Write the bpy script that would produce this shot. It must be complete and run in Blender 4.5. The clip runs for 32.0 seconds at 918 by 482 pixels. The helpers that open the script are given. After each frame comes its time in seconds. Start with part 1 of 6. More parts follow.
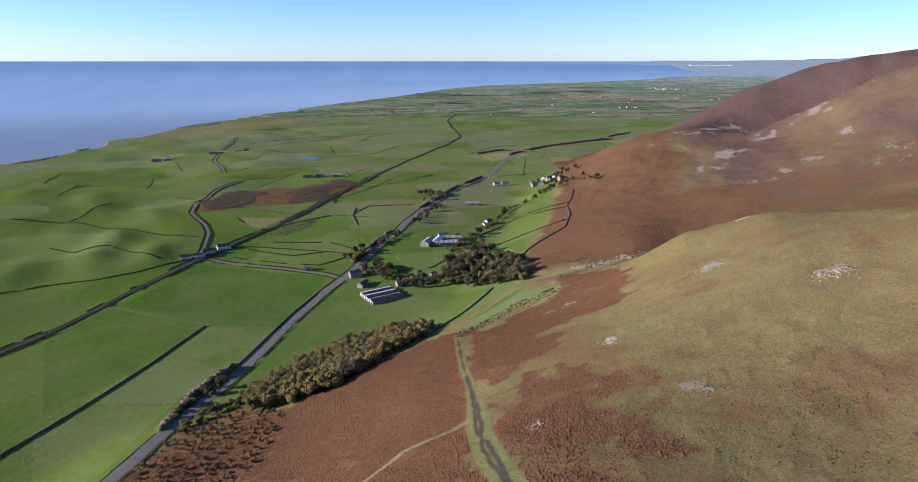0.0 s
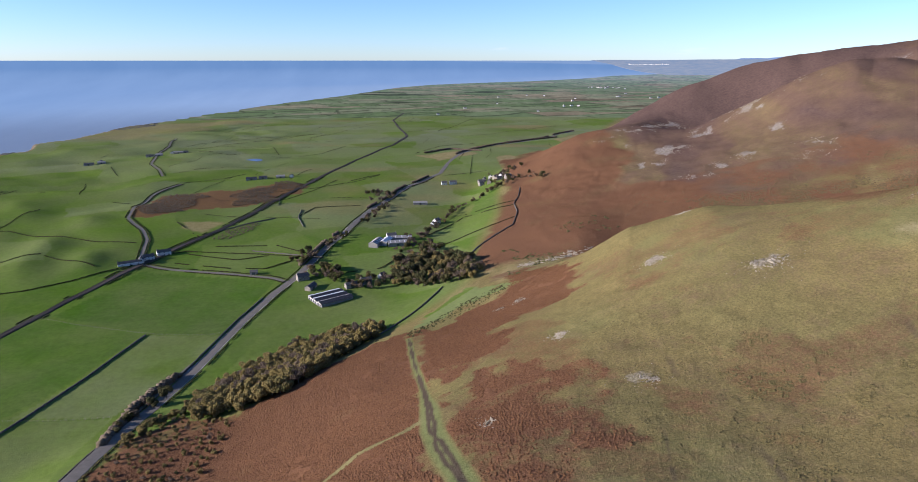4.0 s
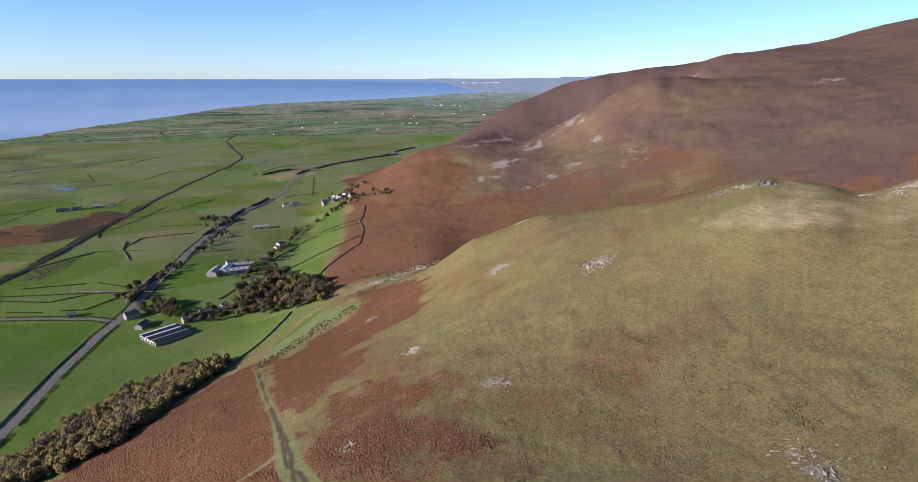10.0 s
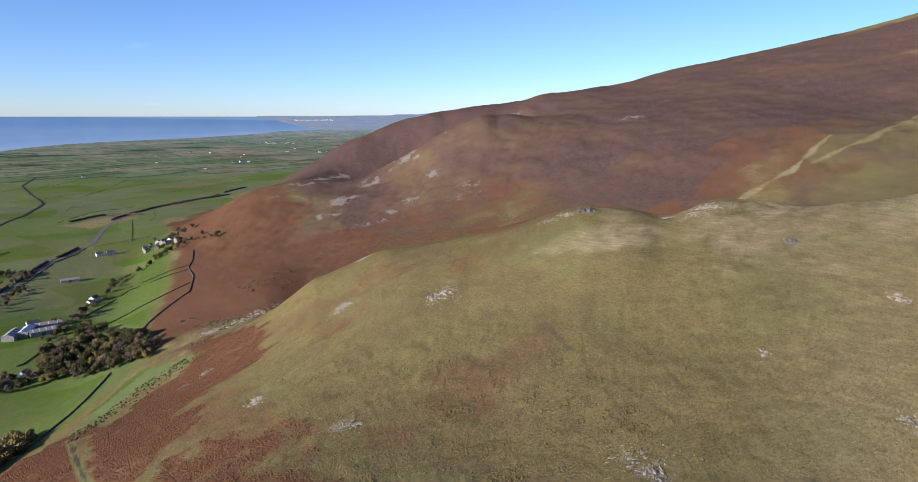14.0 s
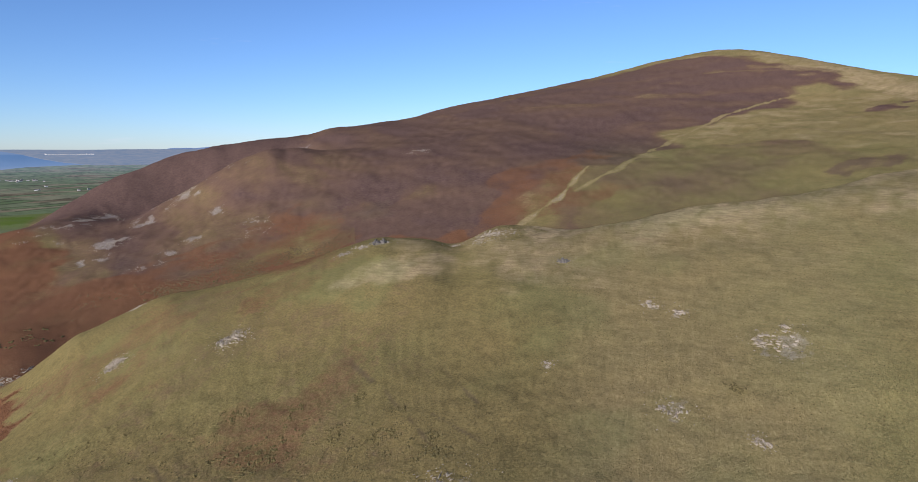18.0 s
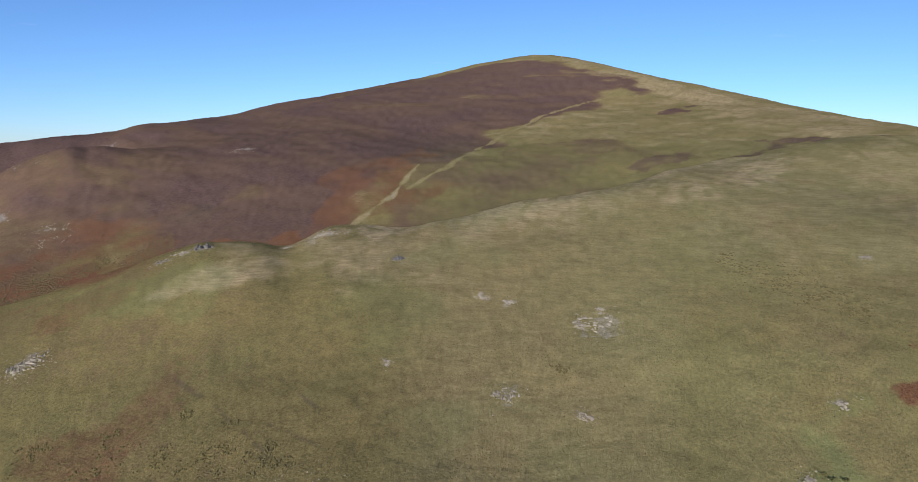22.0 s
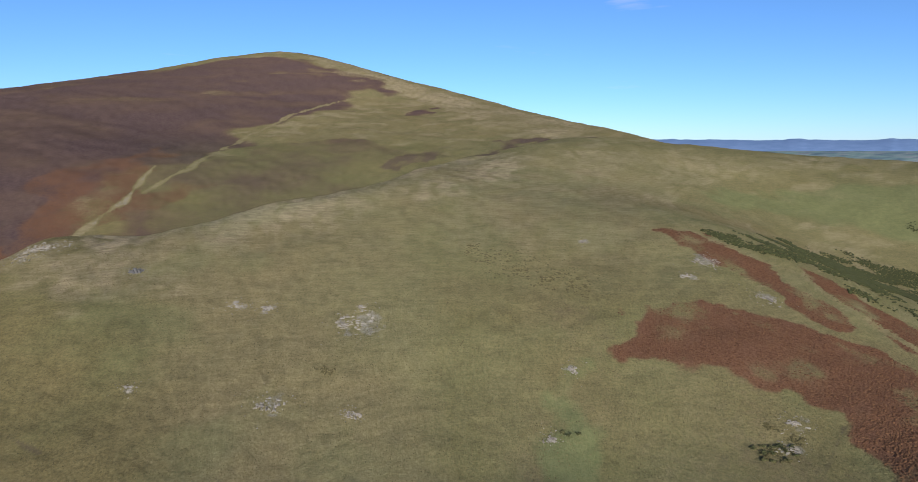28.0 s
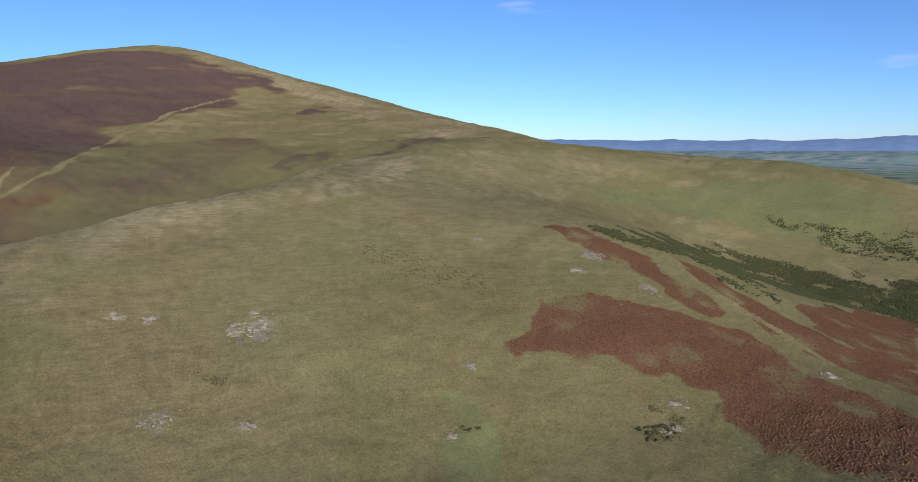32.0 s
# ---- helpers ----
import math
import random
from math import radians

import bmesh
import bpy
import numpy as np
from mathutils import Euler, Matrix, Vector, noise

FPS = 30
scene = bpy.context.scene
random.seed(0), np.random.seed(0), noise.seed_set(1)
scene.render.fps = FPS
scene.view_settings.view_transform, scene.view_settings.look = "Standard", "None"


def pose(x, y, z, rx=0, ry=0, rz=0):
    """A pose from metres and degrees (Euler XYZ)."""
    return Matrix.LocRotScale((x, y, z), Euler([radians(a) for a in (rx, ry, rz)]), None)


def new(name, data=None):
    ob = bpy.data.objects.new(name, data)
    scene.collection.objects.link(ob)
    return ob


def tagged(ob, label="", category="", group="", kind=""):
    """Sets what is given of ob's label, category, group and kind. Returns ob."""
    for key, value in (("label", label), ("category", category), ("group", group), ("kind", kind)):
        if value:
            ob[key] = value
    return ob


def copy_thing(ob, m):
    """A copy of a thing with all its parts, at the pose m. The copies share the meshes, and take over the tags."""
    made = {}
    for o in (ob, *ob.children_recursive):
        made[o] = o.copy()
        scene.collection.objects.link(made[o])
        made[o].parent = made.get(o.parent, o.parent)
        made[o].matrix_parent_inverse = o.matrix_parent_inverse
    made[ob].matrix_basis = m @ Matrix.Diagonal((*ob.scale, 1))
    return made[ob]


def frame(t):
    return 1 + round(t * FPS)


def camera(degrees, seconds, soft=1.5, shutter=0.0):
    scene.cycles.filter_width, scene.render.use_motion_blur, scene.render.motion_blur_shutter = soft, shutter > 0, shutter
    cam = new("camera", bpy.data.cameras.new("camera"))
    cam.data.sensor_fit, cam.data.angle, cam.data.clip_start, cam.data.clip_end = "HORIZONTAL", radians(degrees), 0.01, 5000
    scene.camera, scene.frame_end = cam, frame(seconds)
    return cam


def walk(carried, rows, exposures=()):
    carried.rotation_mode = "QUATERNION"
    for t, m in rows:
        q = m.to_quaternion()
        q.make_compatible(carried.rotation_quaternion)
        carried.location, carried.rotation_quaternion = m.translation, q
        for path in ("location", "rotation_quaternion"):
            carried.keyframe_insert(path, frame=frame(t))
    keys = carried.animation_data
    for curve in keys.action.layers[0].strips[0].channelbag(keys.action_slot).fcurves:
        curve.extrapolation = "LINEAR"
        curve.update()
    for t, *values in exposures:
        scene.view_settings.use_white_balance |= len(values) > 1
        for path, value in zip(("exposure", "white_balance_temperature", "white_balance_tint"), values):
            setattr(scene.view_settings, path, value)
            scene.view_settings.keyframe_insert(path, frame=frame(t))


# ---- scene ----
EYE = (0, 0, 270)
cam = camera(72.12, 32.0, 0.9)
PATH = [
    (0, pose(*EYE, 74.05, 0.00, -0.00)),
    (0.5, pose(*EYE, 74.07, 0.00, -0.68)),
    (1, pose(*EYE, 74.05, 0.00, -1.46)),
    (1.5, pose(*EYE, 74.05, 0.00, -2.16)),
    (2, pose(*EYE, 74.00, 0.00, -2.81)),
    (2.5, pose(*EYE, 74.02, 0.00, -3.37)),
    (3, pose(*EYE, 74.01, 0.00, -3.86)),
    (3.5, pose(*EYE, 74.00, 0.00, -4.34)),
    (5.5, pose(*EYE, 73.97, 0.00, -6.64)),
    (6, pose(*EYE, 73.98, 0.00, -7.46)),
    (6.5, pose(*EYE, 73.96, 0.00, -8.33)),
    (7, pose(*EYE, 74.00, 0.00, -9.23)),
    (7.5, pose(*EYE, 74.18, 0.00, -10.51)),
    (8, pose(*EYE, 74.48, 0.00, -12.11)),
    (8.5, pose(*EYE, 74.85, 0.00, -13.71)),
    (9, pose(*EYE, 75.44, 0.00, -15.49)),
    (9.5, pose(*EYE, 75.58, 0.00, -17.33)),
    (10, pose(*EYE, 75.56, 0.00, -19.08)),
    (10.5, pose(*EYE, 75.72, 0.00, -20.59)),
    (11, pose(*EYE, 76.26, 0.00, -22.07)),
    (11.5, pose(*EYE, 76.74, 0.00, -23.29)),
    (12, pose(*EYE, 77.25, 0.00, -24.71)),
    (12.5, pose(*EYE, 77.69, 0.00, -27.32)),
    (13, pose(*EYE, 78.10, 0.00, -30.01)),
    (13.5, pose(*EYE, 78.45, 0.00, -31.89)),
    (14, pose(*EYE, 78.79, 0.00, -33.73)),
    (14.5, pose(*EYE, 79.28, 0.00, -36.07)),
    (15, pose(*EYE, 79.95, 0.00, -39.11)),
    (15.5, pose(*EYE, 80.61, 0.00, -42.11)),
    (17.5, pose(*EYE, 81.85, 0.00, -51.25)),
    (18, pose(*EYE, 81.77, 0.00, -52.44)),
    (18.5, pose(*EYE, 81.76, 0.00, -53.72)),
    (19, pose(*EYE, 81.74, 0.00, -55.20)),
    (19.5, pose(*EYE, 81.73, 0.00, -57.28)),
    (20, pose(*EYE, 81.72, 0.00, -59.60)),
    (20.5, pose(*EYE, 81.72, 0.00, -61.78)),
    (21, pose(*EYE, 81.67, 0.00, -64.04)),
    (21.5, pose(*EYE, 81.66, 0.00, -65.89)),
    (22, pose(*EYE, 81.64, 0.00, -67.56)),
    (22.5, pose(*EYE, 81.63, 0.00, -69.62)),
    (23, pose(*EYE, 81.62, 0.00, -71.87)),
    (23.5, pose(*EYE, 81.62, 0.00, -74.15)),
    (24, pose(*EYE, 81.64, 0.00, -76.20)),
    (24.5, pose(*EYE, 81.64, 0.00, -78.28)),
    (25, pose(*EYE, 81.64, 0.00, -80.22)),
    (25.5, pose(*EYE, 81.64, 0.00, -81.98)),
    (26, pose(*EYE, 81.64, 0.00, -83.66)),
    (26.5, pose(*EYE, 81.63, 0.00, -85.17)),
    (28.5, pose(*EYE, 81.61, 0.00, -90.86)),
    (29, pose(*EYE, 81.62, 0.00, -92.18)),
    (29.5, pose(*EYE, 81.61, 0.00, -93.63)),
    (30, pose(*EYE, 81.61, 0.00, -95.08)),
    (30.5, pose(*EYE, 81.59, 0.00, -96.30)),
    (31, pose(*EYE, 81.60, 0.00, -97.25)),
    (31.5, pose(*EYE, 81.60, 0.00, -98.17)),
    (32, pose(*EYE, 81.59, 0.00, -99.00)),
]
walk(cam, PATH, [(0.0, 0.98, 6000, 21), (10.0, 0.95, 6050, 22), (13.0, 0.86, 6050, 22), (18.0, 0.54, 6100, 20), (26.0, 0.45, 5700, 13), (32.0, 0.44, 5750, 15)])

# ---- light ----
SUN_AZ, SUN_EL = 262.3, 16.6
world = bpy.data.worlds.new("sky")
scene.world = world
world.use_nodes = True
wn, wl = world.node_tree.nodes, world.node_tree.links
sky = wn.new("ShaderNodeTexSky")
sky.sky_type, sky.sun_disc = "NISHITA", False
sky.sun_elevation, sky.sun_rotation = radians(SUN_EL), radians(SUN_AZ)
sky.altitude, sky.air_density, sky.dust_density, sky.ozone_density = 250, 0.8, 0.15, 5.0
wn["Background"].inputs["Strength"].default_value = 0.10
# a few thin wisps of cloud
wc = wn.new("ShaderNodeTexCoord")
wm = wn.new("ShaderNodeMapping")
wm.inputs["Scale"].default_value = (2.2, 2.2, 15.0)
wl.new(wc.outputs["Generated"], wm.inputs["Vector"])
wt = wn.new("ShaderNodeTexNoise")
wt.inputs["Scale"].default_value, wt.inputs["Detail"].default_value = 2.4, 5
wl.new(wm.outputs["Vector"], wt.inputs["Vector"])
wr = wn.new("ShaderNodeMapRange")
wr.inputs["From Min"].default_value, wr.inputs["From Max"].default_value, wr.inputs["To Max"].default_value = 0.66, 0.80, 0.30
wl.new(wt.outputs["Fac"], wr.inputs["Value"])
wx = wn.new("ShaderNodeMix")
wx.data_type = "RGBA"
wl.new(wr.outputs["Result"], wx.inputs[0])
wl.new(sky.outputs[0], wx.inputs[6])
wx.inputs[7].default_value = (6.5, 6.0, 6.4, 1)
wl.new(wx.outputs[2], wn["Background"].inputs["Color"])
sun_data = bpy.data.lights.new("sun", "SUN")
sun_data.energy, sun_data.angle, sun_data.color = 5.0, radians(0.6), (1.0, 0.91, 0.80)
sun = new("sun", sun_data)
sa, se = radians(SUN_AZ), radians(SUN_EL)
sun_way = Vector((math.sin(sa) * math.cos(se), math.cos(sa) * math.cos(se), math.sin(se)))
sun.matrix_world = Matrix.Translation(sun_way * 3000) @ sun_way.to_track_quat("Z", "Y").to_matrix().to_4x4()

# ---- landform ----
SLOPE_KNOTS = [(-186, 327, 46), (-118, 374, 50), (-21, 465, 57), (81, 562, 66), (82, 693, 52), (187, 1037, 62), (626, 1911, 66), (295, 1405, 64), (0, 182, 134), (88, 157, 153), (-101, 281, 62), (4, 250, 116), (-50, 360, 75), (80, 245, 140), (88, 411, 107), (135, 502, 107)]
KNOLL_KNOTS = [(179, 295, 170), (223, 391, 176), (175, 436, 149), (313, 390, 186), (330, 327, 204), (385, 303, 195), (398, 268, 206), (342, 183, 202), (74, 393, 106), (162, 206, 160), (195, 180, 168), (151, 125, 162), (232, 77, 172), (295, 51, 187), (306, 113, 192), (226, -41, 162), (415, 220, 207), (490, 120, 230), (538, -47, 237), (579, 83, 236), (689, 34, 247), (810, -19, 260), (926, -88, 270), (393, -74, 212), (354, -138, 204), (184, -112, 158), (158, -165, 167), (199, 60, 165)]
EAST_KNOTS = [(276, -122, 184), (237, -184, 171), (412, -154, 217), (338, -199, 191), (229, -238, 163), (1044, -110, 268), (904, -427, 262), (791, -578, 250), (636, -636, 224), (524, -367, 162), (392, -400, 146), (687, -326, 217), (485, -122, 227), (657, -211, 233)]
COMBE_KNOTS = [(939, 1220, 235), (859, 1230, 212), (776, 1237, 189), (583, 143, 204), (708, 101, 217), (839, 41, 229), (970, -23, 244), (532, 218, 189), (499, 265, 175), (473, 318, 180), (2334, 560, 603), (1773, 309, 395), (2147, 107, 472), (1794, -152, 369), (1515, -328, 315), (1286, -411, 274), (2108, 1039, 522), (2203, 902, 566), (2271, 777, 594), (1838, 1116, 456), (1637, 1234, 415), (1466, 1285, 362), (1180, 1424, 307), (969, 1517, 281), (810, 1608, 259), (700, 1604, 213), (593, 1593, 165), (565, 1656, 115), (864, 1127, 255), (788, 1133, 237), (710, 1136, 219), (640, 1120, 190), (580, 1119, 155), (395, 1270, 135), (942, 463, 241), (1327, 506, 298), (195, 693, 77), (262, 819, 86)]
GILL_KNOTS = [(175, 640, 72), (300, 585, 100), (430, 515, 128), (540, 460, 148), (620, 400, 158), (720, 260, 175), (790, 120, 195), (880, -20, 232)]
DEEP_KNOTS = [(-420, 300, -60), (-300, 600, -70), (-200, 1000, -80), (0, 1500, -70), (150, 2200, -60), (300, 3200, -80), (-250, 0, 10), (-300, -400, 10), (0, 0, 146), (-60, 120, 120), (0, -300, 130), (200, -500, 150), (2600, 1600, 480), (3000, 400, 430), (2500, -700, 250), (1500, 1900, 250), (900, 2100, 120), (1100, -900, 120), (1700, -900, 160), (800, -1000, 90), (3600, -600, 100), (3600, 2000, 150)]


def fit_hill(knots, soft=90.0):
    """A smooth hill surface through the knots of the landform."""
    k = np.array(knots, float)
    d = np.hypot(k[:, None, 0] - k[None, :, 0], k[:, None, 1] - k[None, :, 1])
    n = len(k)
    a = np.zeros((n + 3, n + 3))
    a[:n, :n] = np.sqrt(d * d + soft * soft)
    a[:n, n], a[:n, n + 1], a[:n, n + 2] = 1, k[:, 0] / 1000, k[:, 1] / 1000
    a[n:, :n] = a[:n, n:].T
    return k, soft, np.linalg.solve(a, np.r_[k[:, 2], 0, 0, 0])


def hill(x, y):
    k, soft, w = HILL
    out = w[-3] + w[-2] * x / 1000 + w[-1] * y / 1000
    for (kx, ky, _), c in zip(k, w):
        out = out + c * np.sqrt((x - kx) ** 2 + (y - ky) ** 2 + soft * soft)
    return out


# Crests as bearing in degrees, distance and height: the knoll before the gill, the buttress, the far skyline.
KNOLL_CREST = [(20.6, 490, 145), (22.3, 490, 151), (26.8, 480, 170), (31.5, 440, 180), (34.5, 435, 187), (37.5, 435, 194), (41.7, 435, 203), (44.9, 435, 209), (49.1, 435, 209), (52.3, 435, 204), (55.6, 455, 214), (57.7, 465, 214), (62.9, 470, 210), (67.9, 490, 216.5), (72.7, 505, 227.5), (77.1, 515, 231), (81.3, 540, 237), (85, 590, 246), (87.4, 690, 251.5), (90, 740, 259), (92.4, 760, 264)]
BUTTRESS = [(24.5, 1290, 143), (27.1, 1330, 171), (29.6, 1335, 198), (31.3, 1335, 223), (32.8, 1335, 241), (34.5, 1340, 258), (35.9, 1345, 270), (37.4, 1370, 269)]
SKYLINE = [(17.5, 1580, 101), (19, 1610, 122), (20.3, 1650, 149), (22.5, 1710, 188), (25, 1770, 222), (26.9, 1800, 243), (29.6, 1830, 265), (32.3, 1850, 276), (34.9, 1860, 291), (39.1, 1890, 307), (41.9, 1910, 333), (47.1, 2100, 365)]


HILL = fit_hill(SLOPE_KNOTS + KNOLL_KNOTS + EAST_KNOTS + COMBE_KNOTS + GILL_KNOTS + DEEP_KNOTS)
NEAR_R, FAR_R = 2800.0, 4700.0


def value_noise(x, y, seed=0):
    """Smooth noise from -1 to 1 with a step of one unit."""
    xi, yi = np.floor(x), np.floor(y)
    fx, fy = x - xi, y - yi
    fx, fy = fx * fx * fx * (fx * (fx * 6 - 15) + 10), fy * fy * fy * (fy * (fy * 6 - 15) + 10)

    def corner(a, b):
        h = (a.astype(np.int64) * 374761393 + b.astype(np.int64) * 668265263 + seed * 974711) & 0xFFFFFFFF
        h = ((h ^ (h >> 13)) * 1274126177) & 0xFFFFFFFF
        return ((h ^ (h >> 16)) & 0xFFFF) / 32767.5 - 1

    top = corner(xi, yi) * (1 - fx) + corner(xi + 1, yi) * fx
    low = corner(xi, yi + 1) * (1 - fx) + corner(xi + 1, yi + 1) * fx
    return top * (1 - fy) + low * fy


def fractal(x, y, size, octaves=4, seed=0):
    out, amp = 0, 1.0
    for o in range(octaves):
        out = out + amp * value_noise(x / size + 17.3 * o, y / size - 9.1 * o, seed + o)
        size, amp = size / 2, amp / 2
    return out


def smooth(a, b, v):
    t = np.clip((v - a) / (b - a), 0, 1)
    return t * t * (3 - 2 * t)


def smooth_crest(crest):
    """A crest on an even run of bearings: distance and how far the plain hill misses its height."""
    c = np.array(crest, float)
    az = np.arange(c[0, 0], c[-1, 0] + 0.01, 0.25)
    far, top = np.interp(az, c[:, 0], c[:, 1]), np.interp(az, c[:, 0], c[:, 2])
    w = np.exp(-(np.arange(-7, 8) / 3.5) ** 2)
    far, top = (np.convolve(np.pad(v, 7, mode="edge"), w / w.sum(), "valid") for v in (far, top))
    b = np.radians(az)
    return az, far, top - hill(far * np.sin(b), far * np.cos(b))


def along_crest(crest, x, y, width, drop, near, reach, fade):
    """Lifts or lowers the hill to a crest and lets the ground fall away behind it."""
    az, far, gap = crest
    a, r = np.degrees(np.arctan2(x, y)), np.hypot(x, y)
    d = r - np.interp(a, az, far)
    k = smooth(az[0] - fade[0], az[0], a) * smooth(az[-1] + fade[1], az[-1], a)
    return k * (np.interp(a, az, gap) * np.exp(-(d / width) ** 2) - drop * smooth(0, near, d) * smooth(reach, 0.45 * reach, d))


CREST_LINES = [smooth_crest(c) for c in (KNOLL_CREST, BUTTRESS, SKYLINE)]


# The coast as distance north and the easting of the cliff top.
COAST_Y = [-4000, 300, 1000, 1489, 1557, 1661, 1756, 1779, 1926, 2069, 2252, 2468, 2628, 2895, 3371, 3921, 4533, 5367, 6030, 6570, 7042, 7587, 8706, 10208, 12000, 20000]
COAST_X = [-1500, -1230, -1130, -1094, -1055, -1052, -1069, -1024, -1061, -1041, -1026, -1008, -963, -938, -812, -656, -428, -214, 0, 273, 737, 1478, 2477, 3360, 5400, 14000]


def coast(y):
    return np.interp(y, COAST_Y, COAST_X)


def from_shore(x, y):
    """How far inland a place lies from the cliff line."""
    return x - coast(y) + 16 * fractal(x, y, 150, 4, 5)


# Grassy glacial mounds on the coastal pasture: place, half length, half width, height.
MOUNDS = [(-600, 1035, 62, 34, 7.9), (-462, 822, 48, 26, 7.2), (-455, 748, 44, 24, 6.5), (-385, 758, 36, 20, 5.0), (-655, 1090, 44, 26, 4.3), (-860, 1360, 60, 40, 5.0), (-790, 1140, 55, 34, 4.3), (-470, 955, 52, 28, 4.3), (-560, 880, 50, 26, 3.6), (-520, 690, 46, 28, 5.0), (-720, 1560, 80, 45, 5.0), (-880, 1750, 70, 45, 5.8), (-560, 2900, 130, 60, 8.6), (-760, 930, 50, 36, 4.3)]


def ground(x, y):
    """The height of the land."""
    x, y = np.asarray(x, float), np.asarray(y, float)
    inland = from_shore(x, y)
    r = np.hypot(x, y)
    swell = smooth(20, 500, inland) * smooth(350, 900, r) * smooth(5000, 1600, r) * (4.5 * fractal(x * 0.8 + y * 0.3, y * 0.75 - x * 0.2, 230, 3, 3))
    west = smooth(-250, -500, x) * smooth(3500, 2500, y)
    p = 31 + swell * (1 + 0.3 * west) + west * (3 + 5 * fractal(x * 0.8 - y * 0.5, y + x * 0.3, 125, 2, 8) * smooth(60, 260, inland))
    p = p - 160 * smooth(0, 1, (r - 11000) / 3500 - (np.maximum(np.degrees(np.arctan2(x, y)), 15) - 15) / 3)
    for mx, my, lx, ly, up in MOUNDS:
        p = p + up * np.exp(-(((x - mx) * 0.9 + (y - my) * 0.44) / ly) ** 2 - (((y - my) * 0.9 - (x - mx) * 0.44) / lx) ** 2)
    bed = -5 - 0.03 * np.maximum(r - 2500, 0)
    p = bed + (p - bed) * smooth(-26, 6, inland)
    h = hill(x, y) - 0.35 * np.maximum(r - 2650, 0) - 0.25 * np.maximum(y - 1900, 0)
    h = h + along_crest(CREST_LINES[0], x, y, 85, 10, 70, 420, (5, 5)) + along_crest(CREST_LINES[1], x, y, 130, 34, 130, 460, (6, 3.5)) + along_crest(CREST_LINES[2], x, y, 230, 0, 1, 2, (4, 5))
    rough = smooth(34, 70, h)
    slopes = smooth(700, 1100, r)
    gully = fractal(x * 0.9 - y * 0.45, (y * 0.9 + x * 0.45) * 0.45, 210, 4, 11)
    h = h + rough * (slopes * (7 - 3 * smooth(42, 50, np.degrees(np.arctan2(x, y)))) * gully + (1 - slopes) * 1.1 * fractal(x, y, 60, 3, 21) + 0.30 * fractal(x, y, 9, 3, 31) + slopes * 1.3 * fractal(x, y, 34, 3, 33) + (1 - slopes) * smooth(520, 380, r) * 0.10 * fractal(x, y, 2.4, 2, 35))
    k = 4.0
    return np.where(h - p > 60, h, p + k * np.logaddexp(0, np.clip((h - p) / k, -60, 60)))


def drawn_in(x, y, z):
    """The far distance is drawn in towards the viewpoint, so that all of it lies within five kilometres."""
    r = np.maximum(np.hypot(x, y), 1e-6)
    far = np.where(r > NEAR_R, NEAR_R + (FAR_R - NEAR_R) * (1 - np.exp(-(r - NEAR_R) / (FAR_R - NEAR_R) * 0.55)), r)
    s = far / r
    return x * s, y * s, EYE[2] + (z - EYE[2]) * s


def inside(x, y, poly, ragged=0.0, size=20.0, seed=0):
    """Which of the places lie in a plan polygon with a ragged edge."""
    x, y = np.asarray(x, float), np.asarray(y, float)
    p = np.array(poly, float)
    lo, hi = p.min(0) - 2 * ragged, p.max(0) + 2 * ragged
    sel = (x > lo[0]) & (x < hi[0]) & (y > lo[1]) & (y < hi[1])
    full = np.zeros(x.shape, bool)
    if not sel.any():
        return full
    px, py = x[sel], y[sel]
    if ragged:
        px, py = px + ragged * fractal(x[sel], y[sel], size, 3, seed), py + ragged * fractal(x[sel], y[sel], size, 3, seed + 50)
    out = np.zeros(px.shape, bool)
    for (ax, ay), (bx, by) in zip(poly, poly[1:] + poly[:1]):
        if ay != by:
            out ^= ((ay > py) != (by > py)) & (px < (bx - ax) * (py - ay) / (by - ay) + ax)
    full[sel] = out
    return full


def near_line(x, y, line, reach=40):
    """The distance of each place from a line on the plan."""
    best = np.full(x.shape, 1e9)
    for (ax, ay), (bx, by) in zip(line, line[1:]):
        sel = (x > min(ax, bx) - reach) & (x < max(ax, bx) + reach) & (y > min(ay, by) - reach) & (y < max(ay, by) + reach)
        if sel.any():
            px, py, dx, dy = x[sel] - ax, y[sel] - ay, bx - ax, by - ay
            t = np.clip((px * dx + py * dy) / (dx * dx + dy * dy + 1e-9), 0, 1)
            best[sel] = np.minimum(best[sel], np.hypot(px - t * dx, py - t * dy))
    return best


def mottle(x, y, size, octaves=4, seed=0):
    """Smooth noise of several scales, each turned against the last."""
    out, amp = 0, 1.0
    x, y = np.asarray(x, float), np.asarray(y, float)
    for o in range(octaves):
        out = out + amp * value_noise(x / size + 17.3 * o, y / size - 9.1 * o, seed + o)
        x, y = 0.8 * x - 0.6 * y, 0.6 * x + 0.8 * y
        size, amp = size / 2, amp / 2
    return out


